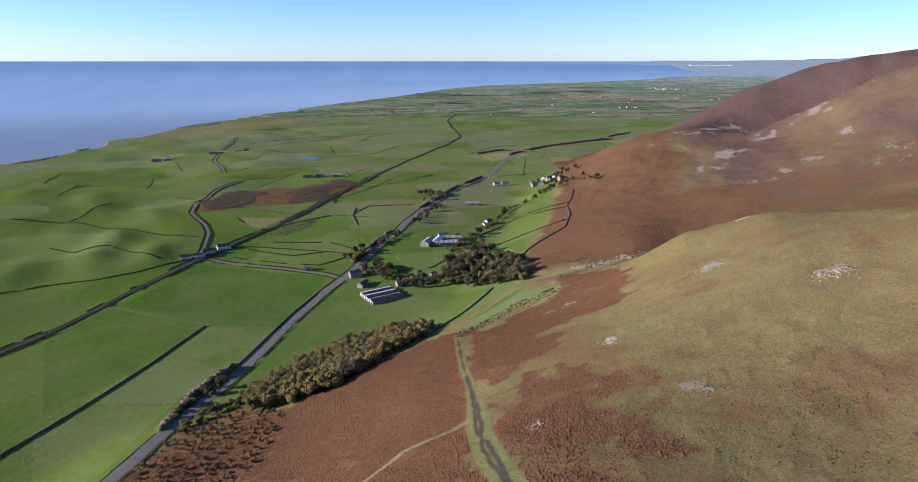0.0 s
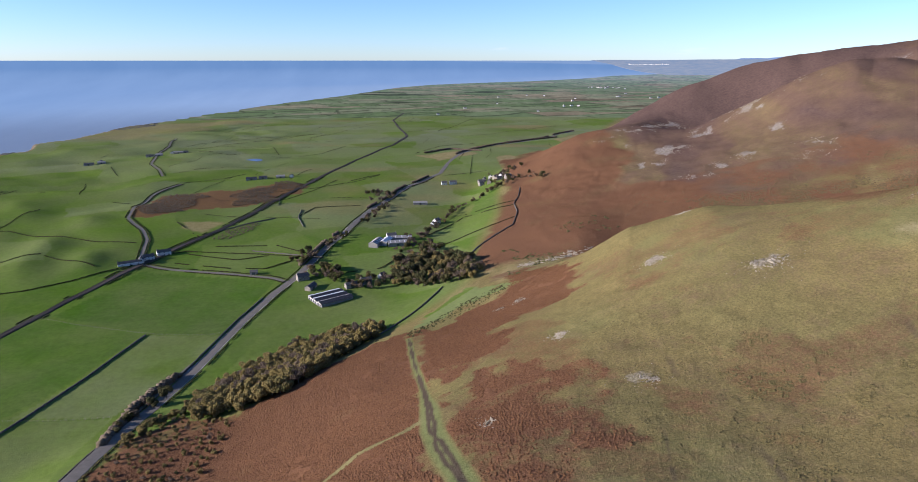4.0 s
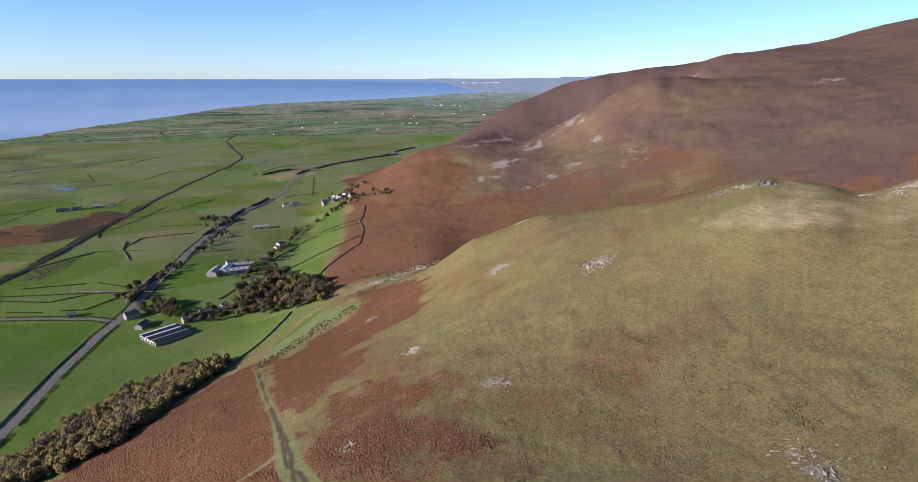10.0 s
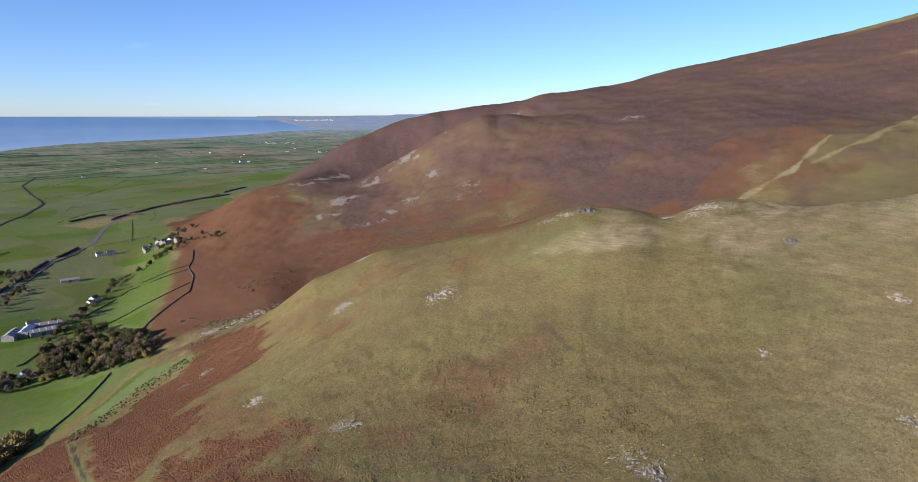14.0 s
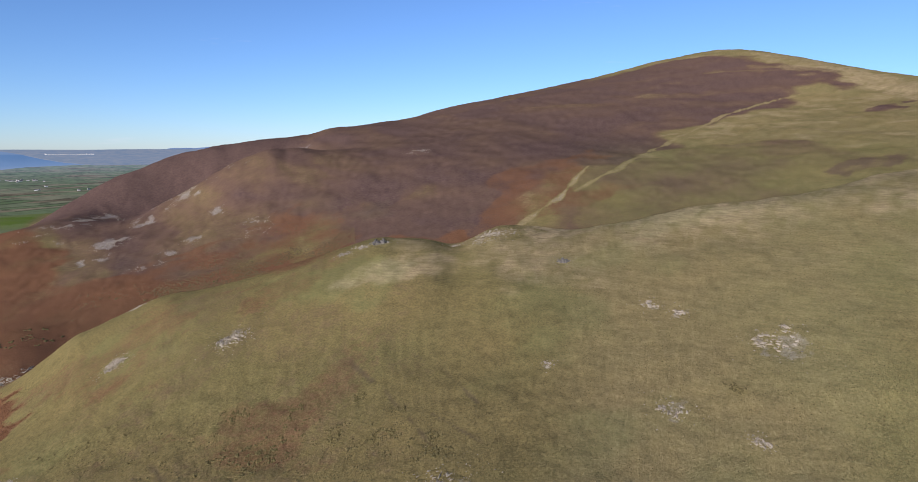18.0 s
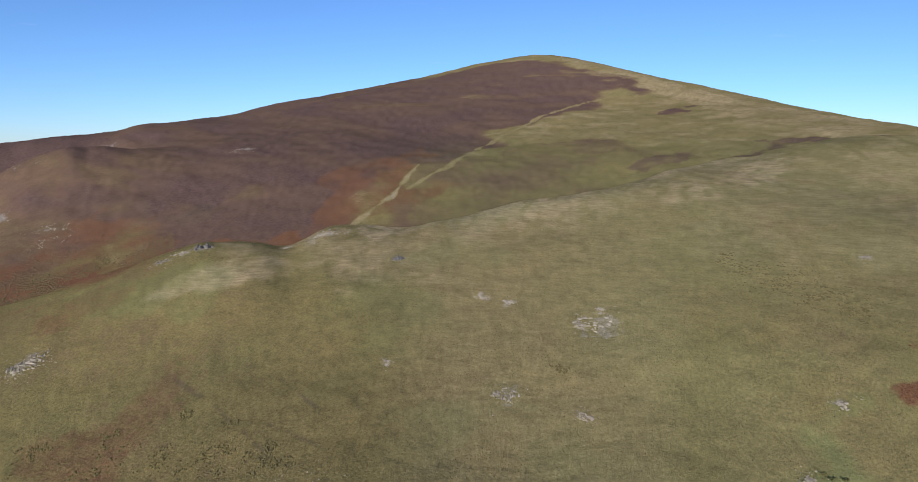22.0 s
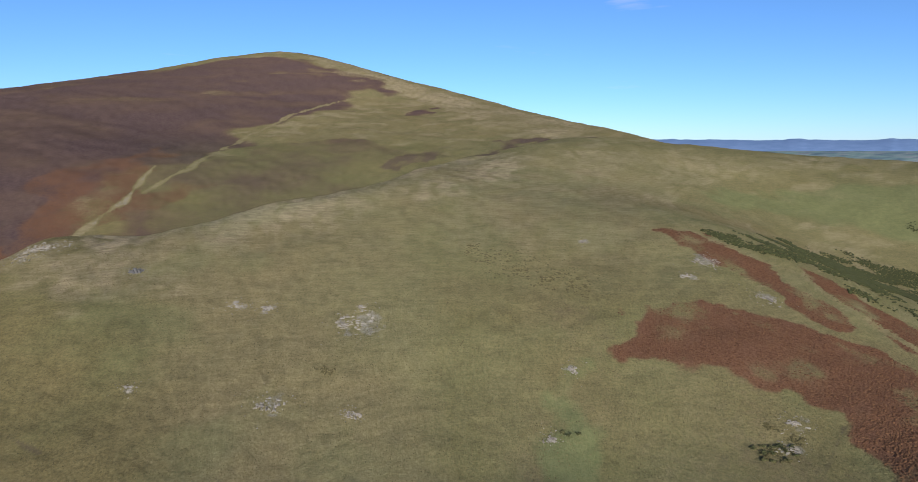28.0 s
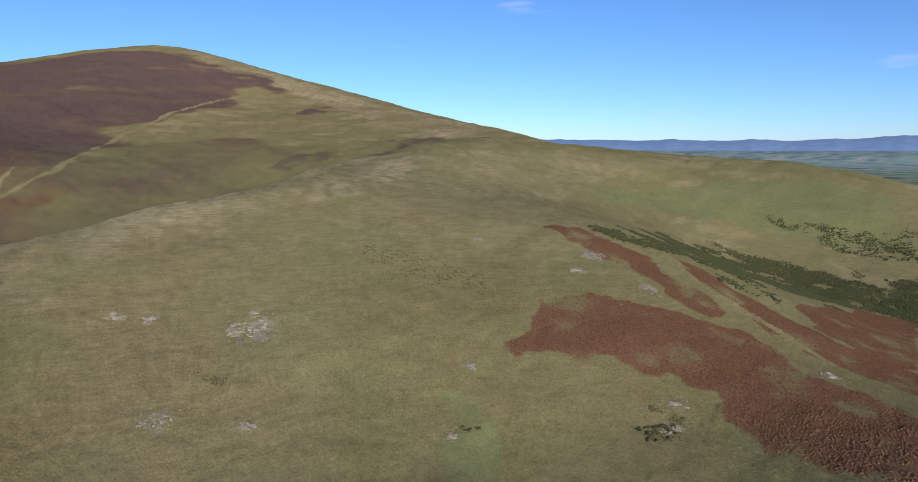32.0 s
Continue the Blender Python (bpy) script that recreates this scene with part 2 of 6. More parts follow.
def softly(x, y, poly, ragged, size, seed):
    """How far each place belongs to a plan polygon, from 0 to 1, with a frayed and fading edge."""
    x, y = np.asarray(x, float), np.asarray(y, float)
    p, m = np.array(poly, float), 4 * ragged
    lo, hi = p.min(0) - m, p.max(0) + m
    sel = (x > lo[0]) & (x < hi[0]) & (y > lo[1]) & (y < hi[1])
    full = np.zeros(x.shape)
    if sel.any():
        px, py = x[sel], y[sel]
        d = np.minimum(near_line(px, py, poly + poly[:1], m), m)
        d = np.where(inside(px, py, poly), d, -d) + 1.5 * ragged * mottle(px, py, size, 4, seed)
        full[sel] = smooth(-0.7 * ragged, 0.7 * ragged, d)
    return full


# ---- plan: lines and outlines, east and north in metres ----
ROAD = [(-195, 282), (-192, 303), (-188, 317), (-186, 346), (-187, 394), (-181, 432), (-174, 467), (-168, 509), (-159, 576), (-144, 644), (-129, 687), (-119, 729), (-103, 804), (-88, 857), (-57, 1040), (-17, 1175), (12, 1257), (54, 1344), (75, 1377), (100, 1512), (138, 1627), (203, 1775), (303, 1888), (459, 2033), (599, 2207)]
LAYBY = [(-186, 331), (-190, 354), (-196, 380), (-197, 408), (-192, 439), (-182, 463), (-178, 484)]
RAILWAY = [(-520, 250), (-455, 370), (-405, 468), (-383, 520), (-370, 548), (-353, 646), (-319, 752), (-262, 919), (-224, 1187), (-178, 1345), (-122, 1596), (-38, 1856), (6, 2085), (-25, 2367), (-50, 2680), (-3, 3006)]
LANE_CROSSING = [(-318, 750), (-282, 733), (-208, 711), (-151, 692), (-137, 679)]
LANE_COAST = [(-328, 768), (-347, 843), (-372, 894), (-428, 981), (-452, 1064), (-463, 1167), (-439, 1257)]
LANE_SHORE = [(-513, 1367), (-548, 1444), (-591, 1515), (-652, 1739), (-671, 1860), (-711, 2038)]
STONE_WALLS = [[(-312, 270), (-288, 344), (-279, 372), (-269, 407), (-253, 472), (-239, 548)], [(-33, 475), (-24, 486), (-9, 516), (7, 546), (35, 614)], [(69, 698), (82, 726), (107, 760), (138, 794), (159, 878), (165, 946), (179, 983), (192, 1044)], [(-173, 1033), (-169, 969), (-151, 905)], [(-230, 1143), (-218, 1074)], [(-199, 793), (-105, 753)], [(-281, 872), (-204, 970)]]
FENCES = [[(-356, 597), (-314, 577), (-276, 564), (-228, 548), (-180, 543), (-170, 549)], [(-380, 428), (-343, 421), (-311, 413), (-273, 407), (-241, 405), (-209, 406)]]
HEDGES = [[(-700, 912), (-628, 919), (-566, 917), (-468, 863), (-405, 835), (-355, 826)], [(-640, 560), (-560, 598), (-492, 633), (-460, 660), (-412, 670), (-372, 698), (-335, 738)], [(-724, 1118), (-747, 1193), (-752, 1225)], [(-668, 1485), (-618, 1397)], [(-589, 926), (-588, 963), (-601, 1063)], [(-820, 1229), (-856, 1340)], [(-533, 787), (-483, 760), (-465, 774), (-449, 779)], [(-441, 773), (-400, 751), (-366, 734)], [(-712, 2185), (-668, 2313), (-598, 2375)], [(-614, 1819), (-503, 1917), (-403, 2041), (-306, 2186)], [(-490, 1400), (-460, 1430), (-387, 1458), (-325, 1455)], [(-380, 1855), (-331, 1681)], [(-290, 2355), (-187, 2427), (-107, 2525)], [(-223, 2910), (-94, 3041), (0, 3220)], [(-230, 1107), (-185, 1197), (-143, 1311)], [(-168, 985), (-154, 1051), (-80, 1066)], [(-115, 1304), (-54, 1381)], [(-282, 754), (-216, 729), (-168, 722), (-141, 749)], [(-278, 788), (-209, 757), (-175, 771)], [(-344, 949), (-306, 889), (-284, 859)], [(23, 772), (88, 819), (149, 848)], [(89, 965), (170, 962)], [(0, 2546), (143, 2796), (330, 3120)], [(237, 2222), (458, 2306), (720, 2484)], [(500, 2525), (770, 2660)], [(114, 2218), (284, 2672)], [(-300, 788), (-282, 798), (-258, 793), (-189, 779), (-105, 753)], [(-105, 753), (-174, 814), (-250, 816)], [(28, 848), (87, 949), (162, 936)], [(21, 741), (67, 730)], [(-72, 698), (-32, 709), (-12, 745)], [(-70, 1175), (-16, 1198), (44, 1297)], [(-745, 1198), (-736, 1238)], [(-594, 1181), (-647, 1316)], [(-519, 1129), (-478, 1114)], [(-444, 1270), (-374, 1346), (-345, 1379)], [(-628, 1879), (-511, 2012), (-282, 2193)], [(-614, 1785), (-455, 1663), (-322, 1745)], [(-288, 1182), (-187, 1230), (-101, 1296), (-55, 1374)], [(-137, 1137), (-68, 1134)], [(169, 1596), (139, 1358)], [(84, 1351), (179, 1390)], [(27, 1690), (98, 1846), (210, 1921)], [(-303, 2059), (-136, 2419), (-4, 2657)], [(-3, 2789), (249, 3072), (567, 3098)], [(6, 2194), (218, 2416), (473, 2578)], [(69, 1981), (314, 2145), (580, 2415)], [(-171, 1823), (-222, 1704), (-302, 1635)], [(-718, 2670), (-473, 2906), (-176, 3196)], [(-195, 3544), (200, 3723), (588, 3587)], [(-690, 2196), (-524, 2415), (-321, 2506)], [(510, 3504), (877, 3678), (1155, 3467)], [(557, 2760), (801, 2891)], [(316, 4396), (866, 4755), (1347, 4733)]]
WOODS = [[(-154, 411), (-133, 460), (-96, 509), (-36, 529), (-23, 496), (-48, 438), (-81, 378), (-118, 372), (-136, 365)], [(-24, 662), (-11, 734), (25, 745), (64, 699), (80, 645), (68, 618), (33, 626), (-11, 648)]]
SCRUB_NEAR = [(-178, 339), (-169, 362), (-153, 385), (-138, 372), (-112, 358), (-108, 327), (-112, 300), (-126, 280), (-167, 285), (-184, 308)]
SCRUB_BOG = [(-452, 1064), (-434, 1174), (-340, 1218), (-244, 1300), (-190, 1251), (-239, 1099), (-317, 1056), (-410, 1003)]
SCRUB_RAIL = [(-265, 848), (-256, 896), (-218, 943), (-222, 894), (-243, 847)]
TREE_LINES = [[(-12, 767), (20, 838), (54, 942), (84, 1027), (128, 1069), (167, 1111)], [(-122, 696), (-107, 713), (-82, 698), (-76, 675)], [(-64, 921), (-43, 1015), (-33, 1068)], [(-70, 1165), (-48, 1175), (-21, 1154)], [(-109, 787), (-98, 824), (-85, 845)], [(180, 1145), (219, 1110), (243, 1081)], [(174, 1257), (198, 1186)], [(-191, 380), (-189, 409), (-184, 441)], [(192, 1754), (320, 1936), (491, 2037)], [(51, 1688), (127, 1771), (201, 1692)]]
BRACKEN = [[(-233, 294), (-180, 307), (-115, 362), (-20, 446), (-3, 451), (5, 318), (8, 255), (10, 160)], [(1, 425), (76, 490), (114, 591), (130, 428), (112, 383), (75, 372), (50, 335), (20, 296), (10, 312)], [(14, 268), (34, 286), (60, 273), (80, 247), (72, 211), (72, 174), (62, 148), (16, 158), (13, 217)], [(82, 681), (90, 726), (164, 927), (195, 1026), (240, 1445), (332, 1657), (403, 1232), (393, 1159), (381, 1003), (333, 893), (399, 820), (421, 721), (269, 671), (158, 472), (168, 627), (120, 628), (81, 634)], [(78, 696), (191, 1034), (223, 1515), (363, 1683), (403, 1219), (414, 1089), (332, 929), (397, 854), (357, 750), (288, 706), (212, 658), (109, 651)], [(590, 838), (630, 813), (642, 756), (612, 726), (560, 764)], [(318, 241), (760, 512), (887, 609), (973, 579), (1111, 532), (957, 469), (793, 443), (698, 440)], [(785, 467), (851, 406), (872, 369), (792, 413)], [(313, -74), (299, -84), (308, -92), (312, -109), (312, -128), (306, -135), (302, -152), (301, -161), (289, -167), (283, -176), (284, -189), (266, -192), (242, -186), (233, -195), (212, -214), (180, -215), (150, -190), (158, -160), (182, -155), (190, -141), (218, -138), (227, -141), (240, -133), (248, -111), (255, -106), (264, -91), (273, -72), (288, -80)], [(406, -124), (405, -156), (388, -165), (368, -180), (343, -179), (322, -192), (300, -192), (288, -176), (311, -166), (334, -164), (349, -150), (375, -134)], [(340, -263), (400, -358), (384, -396), (261, -272), (275, -256), (303, -250)], [(221, 686), (309, 757), (430, 859), (509, 850), (590, 838), (629, 740), (627, 650), (285, 300), (260, 316), (229, 330), (361, 722), (279, 685)], [(377, -201), (368, -218), (339, -216), (323, -231), (307, -240), (281, -254), (240, -285), (215, -250), (251, -228), (266, -215), (289, -207), (315, -202), (337, -197)]]
HEATHER = [[(423, 1233), (633, 1449), (832, 1500), (1103, 1402), (1423, 1247), (1784, 1065), (2129, 689), (2081, 442), (2107, 317), (1937, 197), (1806, 322), (1546, 412), (1313, 455), (1003, 447), (957, 469), (699, 443), (320, 243), (641, 535), (627, 596), (638, 675), (596, 728), (544, 726), (433, 733), (332, 743), (243, 736)], [(525, 1399), (781, 1534), (898, 1502), (1040, 1423), (1175, 1308), (716, 767), (636, 822), (533, 894), (525, 1070)], [(1078, 143), (1160, 111), (1177, 37), (1103, 54), (1057, 111)], [(753, 3), (1255, -63), (1275, -177), (872, -182), (1218, -137), (727, -30)], [(1647, 157), (1750, 71), (1621, 81), (1591, 137)]]
DARK_SLOPE = [(712, 408), (784, 343), (914, 263), (1024, 146), (1075, 53), (746, -17), (1215, 60), (1304, 246), (1220, 395), (964, 437), (823, 426)]
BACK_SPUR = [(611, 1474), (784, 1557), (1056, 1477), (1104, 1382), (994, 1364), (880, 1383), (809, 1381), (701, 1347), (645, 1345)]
GREEN_HEATH = [[(680, 707), (739, 682), (762, 616), (728, 596), (671, 662)], [(693, 732), (752, 687), (780, 602), (729, 596), (679, 668)], [(332, 929), (391, 953), (385, 892), (326, 888)]]
STRAW = [[(238, 275), (266, 269), (302, 245), (295, 235), (270, 242)], [(238, 276), (268, 267), (304, 246), (276, 237), (249, 261)], [(474, 81), (532, -4), (571, -116), (520, -42), (454, 54)], [(553, 45), (597, -48), (577, -79), (515, 24)], [(1974, 206), (2053, 84), (1845, -156), (1414, -306), (1277, -255), (1415, -96), (1806, 90)], [(695, -60), (765, -173), (849, -365), (793, -295), (656, -144)], [(470, 117), (469, 49), (463, 23), (435, 83)], [(252, 250), (276, 249), (300, 246), (285, 238), (262, 241)], [(423, 183), (442, 115), (467, 41), (520, -12), (486, -11), (434, 69), (421, 139)], [(367, 219), (728, 319), (463, 133), (476, 68), (558, 28), (674, -16), (708, -67), (679, -95), (513, 2), (442, 63), (429, 124), (417, 183), (359, 207)], [(1040, 61), (670, -58), (800, -243), (881, -450), (811, -459), (753, -325), (606, -160), (589, -51)], [(2230, 542), (2325, 435), (1982, 9), (893, -271), (1259, -273), (1555, -63), (1916, 183), (1995, 374)], [(308, 285), (314, 239), (367, 219), (363, 172), (323, 194), (290, 238)], [(295, 235), (421, 184), (318, 135), (279, 170), (283, 206)]]
TURF = [[(253, -31), (255, -44), (239, -54), (216, -62), (195, -54), (198, -30)], [(231, 316), (267, 283), (280, 257), (231, 247), (204, 262)], [(718, -266), (714, -492), (596, -598), (514, -521), (614, -392), (626, -271)]]
GORSE = [[(425, -168), (451, -215), (556, -299), (560, -342), (551, -389), (518, -405), (470, -500), (380, -440), (370, -390), (400, -365), (393, -323), (407, -298), (346, -239), (352, -220), (388, -213), (388, -185)], [(614, -446), (536, -542), (494, -503), (550, -447)], [(217, -104), (215, -118), (206, -117), (208, -105)], [(228, -37), (226, -45), (224, -44), (224, -38)]]
COPSES = [[(-122, 685), (-115, 719), (-89, 718), (-68, 688), (-74, 660), (-96, 678)], [(-12, 753), (-3, 838), (25, 863), (28, 790), (10, 730)], [(-69, 660), (-44, 678), (-25, 665), (-30, 644), (-61, 644)], [(157, 1311), (223, 1377), (211, 1112), (182, 1029), (151, 1078)], [(186, 1336), (231, 1278), (230, 1122), (193, 1115)], [(-79, 1152), (-59, 1196), (-21, 1175), (-29, 1102), (-70, 1101)], [(-143, 747), (-126, 777), (-113, 762), (-125, 725)], [(9, 780), (33, 806), (43, 766), (20, 743)]]
SHORE = [[(-1069, 2295), (-1068, 2408), (-1015, 2553), (-966, 2621), (-927, 2468), (-993, 2331)], [(-1014, 2742), (-1039, 2960), (-1012, 3083), (-951, 3020), (-937, 2875), (-975, 2717)], [(-1068, 1492), (-1063, 1571), (-1089, 1647), (-1063, 1688), (-1027, 1608), (-1029, 1518)], [(-1054, 1731), (-1102, 1873), (-1071, 1899), (-1036, 1800), (-1032, 1720)]]
RUSHES = [[(98, 312), (139, 254), (172, 177), (165, 135), (134, 147), (95, 203), (86, 244)], [(379, -1), (381, -52), (338, -82), (330, -57), (345, -14)], [(74, 212), (126, 169), (124, 136), (79, 170)]]
SHEEP_TRACKS = [[(116, 286), (103, 237), (91, 198), (75, 150)], [(113, 256), (104, 200), (109, 169), (103, 136)], [(203, 231), (194, 211), (188, 186), (165, 140), (159, 122)], [(216, 199), (212, 171), (197, 142)], [(182, 154), (175, 124)], [(190, -114), (206, -127), (221, -140)]]
RUSH_SPOTS = [(130, 197, 5), (156, 162, 5), (167, 160, 4), (161, 138, 6), (147, 233, 4), (127, 210, 6), (138, 198, 6), (156, 182, 3), (178, 191, 2), (162, 214, 3), (114, 143, 3), (167, 142, 4), (179, 168, 2), (369, -17, 7), (355, -34, 8), (342, -49, 7), (330, -60, 6), (381, -4, 4), (254, 59, 3)] + [(225, -114, 2), (214, -113, 2), (217, -121, 2), (212, -108, 2), (209, -114, 2)]
STRIP = [(-2, 457), (25, 533), (56, 581), (81, 549), (97, 502), (69, 506), (43, 500), (17, 467)]
GORSE_STRIP = [(-3, 446), (22, 483), (56, 525), (84, 529), (81, 491), (56, 482), (21, 451), (0, 417)]
PATH_DOWN = [(16, 168), (13, 183), (10, 202), (8, 225), (8, 254), (6, 298), (2, 343), (-1, 419)]
PATH_SIDE = [(-38, 215), (-23, 235), (-6, 237), (6, 244)]
PATH_STREAM = [(697, 441), (763, 444), (818, 442), (909, 460), (957, 469)]
PATH_UP = [(848, 434), (972, 423), (1188, 445), (1332, 449), (1565, 417), (1758, 354), (1817, 310)]
TRACK_EAST = [(730, -70), (690, -72), (638, -84), (615, -101), (572, -113), (513, -131), (415, -143), (381, -170), (365, -194), (328, -199), (289, -214), (267, -220), (230, -226)]
PONDS_A = [(-387, 1562), (-372, 1587), (-341, 1574), (-355, 1543)]
BARE_FIELD = [(470, 1910), (483, 2002), (576, 2109), (600, 2060), (540, 1900)]
BARE_FIELD_B = [(228, 1550), (267, 1606), (275, 1564), (231, 1472)]
BROWN_FIELD = [(-339, 950), (-299, 961), (-271, 939), (-283, 878), (-306, 887)]
FIELD_BRIGHT = [(-347, 600), (-311, 724), (-149, 684), (-171, 549), (-228, 548)]
FIELD_BRIGHT_B = [(-376, 525), (-354, 593), (-240, 554), (-262, 460), (-292, 391)]
FIELD_PALE = [(-236, 548), (-172, 541), (-177, 485), (-203, 422), (-208, 406), (-277, 411), (-260, 455)]
FIELD_BELT = [(-142, 493), (-124, 612), (-54, 626), (32, 617), (-24, 501), (-96, 511), (-157, 433)]
FIELD_LOW = [(-286, 371), (-272, 408), (-207, 404), (-208, 365), (-202, 299), (-238, 296)]
MEADOWS_FAR = [[(117, 3301), (459, 3367), (629, 2983), (257, 2845)], [(567, 3098), (874, 3161), (767, 2865), (542, 2819)], [(27, 1661), (155, 1709), (194, 1636), (82, 1541)]]
OUTCROPS = [(181, 290, 7.3), (179, 296, 3.3), (150, 358, 4.9), (150, 121, 7.2), (147, 113, 5.0), (295, 51, 8.9), (292, 58, 2.9), (231, 75, 5.6), (305, 113, 5.0), (304, 97, 3.4), (228, 43, 2.6), (308, 51, 2.7), (339, 181, 3.3), (293, 290, 5.8), (281, 298, 5.0), (273, 303, 3.8), (352, 237, 11.9), (336, 240, 5.8), (122, 619, 6.8), (133, 616, 9.2), (148, 617, 10.5), (163, 617, 11.2), (180, 623, 10.7), (198, 634, 6.4), (96, 226, 5.6)]
OUTCROPS_B = [(28, 215, 3.3), (77, 298, 3.8), (82, 433, 5.3), (149, 354, 3.7), (199, 431, 4.1), (358, -138, 7.2), (321, -156, 5.1), (393, -75, 3.0), (224, -33, 2.8), (264, -46, 2.9), (229, 44, 1.9), (151, 357, 4.1), (79, 302, 3.5), (67, 433, 3.5), (339, 181, 3.3), (236, 133, 2.7), (225, -125, 3.9), (213, -117, 3.2), (338, -123, 3.4), (330, 258, 3.9), (350, 237, 9.9), (151, 357, 4.9), (184, 291, 7.3), (240, -206, 5.5)]
SCREE = [((546, 1140), (630, 1154)), ((615, 1184), (636, 1167)), ((657, 1121), (700, 1089)), ((851, 1365), (902, 1362)), ((439, 1217), (479, 1238)), ((479, 1238), (574, 1318)), ((533, 1323), (585, 1371)), ((404, 1004), (457, 1055)), ((459, 875), (497, 896)), ((451, 1054), (476, 1070)), ((402, 843), (427, 866)), ((550, 809), (587, 847)), ((591, 968), (610, 971)), ((391, 1152), (428, 1156)), ((374, 1189), (408, 1229)), ((936, 829), (963, 831)), ((1021, 1325), (1064, 1331)), ((642, 1144), (652, 1113))]
CAIRN = (2233, 536)


# ---- materials ----
def material(name):
    m = bpy.data.materials.new(name)
    m.use_nodes = True
    return m, m.node_tree.nodes, m.node_tree.links


def mixed(nodes, links, factor, a, b, kind="MIX"):
    n = nodes.new("ShaderNodeMix")
    n.data_type, n.blend_type = "RGBA", kind
    for slot, v in (("Factor_Float", factor), ("A_Color", a), ("B_Color", b)):
        sock = next(s for s in n.inputs if s.identifier == slot)
        if isinstance(v, bpy.types.NodeSocket):
            links.new(v, sock)
        else:
            sock.default_value = v if slot == "Factor_Float" else (*v, 1)
    return next(s for s in n.outputs if s.identifier == "Result_Color")


def noise_fac(nodes, links, scale, detail=4, rough=0.6, low=0.35, high=0.65, stretch=None):
    co = nodes.new("ShaderNodeNewGeometry")
    vec = co.outputs["Position"]
    if stretch:
        mp = nodes.new("ShaderNodeMapping")
        mp.inputs["Rotation"].default_value = (0, 0, radians(stretch[0]))
        mp.inputs["Scale"].default_value = stretch[1:]
        links.new(vec, mp.inputs["Vector"])
        vec = mp.outputs["Vector"]
    t = nodes.new("ShaderNodeTexNoise")
    t.inputs["Scale"].default_value, t.inputs["Detail"].default_value, t.inputs["Roughness"].default_value = scale, detail, rough
    links.new(vec, t.inputs["Vector"])
    r = nodes.new("ShaderNodeMapRange")
    r.inputs["From Min"].default_value, r.inputs["From Max"].default_value = low, high
    links.new(t.outputs["Fac"], r.inputs["Value"])
    return r.outputs["Result"], t.outputs["Fac"]


def attribute(nodes, name):
    a = nodes.new("ShaderNodeAttribute")
    a.attribute_name = name
    return a


def bumped(nodes, links, height, distance, strength=1.0):
    b = nodes.new("ShaderNodeBump")
    b.inputs["Strength"].default_value, b.inputs["Distance"].default_value = strength, distance
    links.new(height, b.inputs["Height"])
    links.new(b.outputs["Normal"], nodes["Principled BSDF"].inputs["Normal"])


def plain_mat(name, a, b, scale, rough=0.9, bump=0.0, spec=0.2, metal=0.0):
    m, n, l = material(name)
    f, raw = noise_fac(n, l, scale, 5, 0.65, 0.3, 0.7)
    p = n["Principled BSDF"]
    l.new(mixed(n, l, f, a, b), p.inputs["Base Color"])
    p.inputs["Roughness"].default_value, p.inputs["Specular IOR Level"].default_value, p.inputs["Metallic"].default_value = rough, spec, metal
    if bump:
        bumped(n, l, raw, bump)
    return m


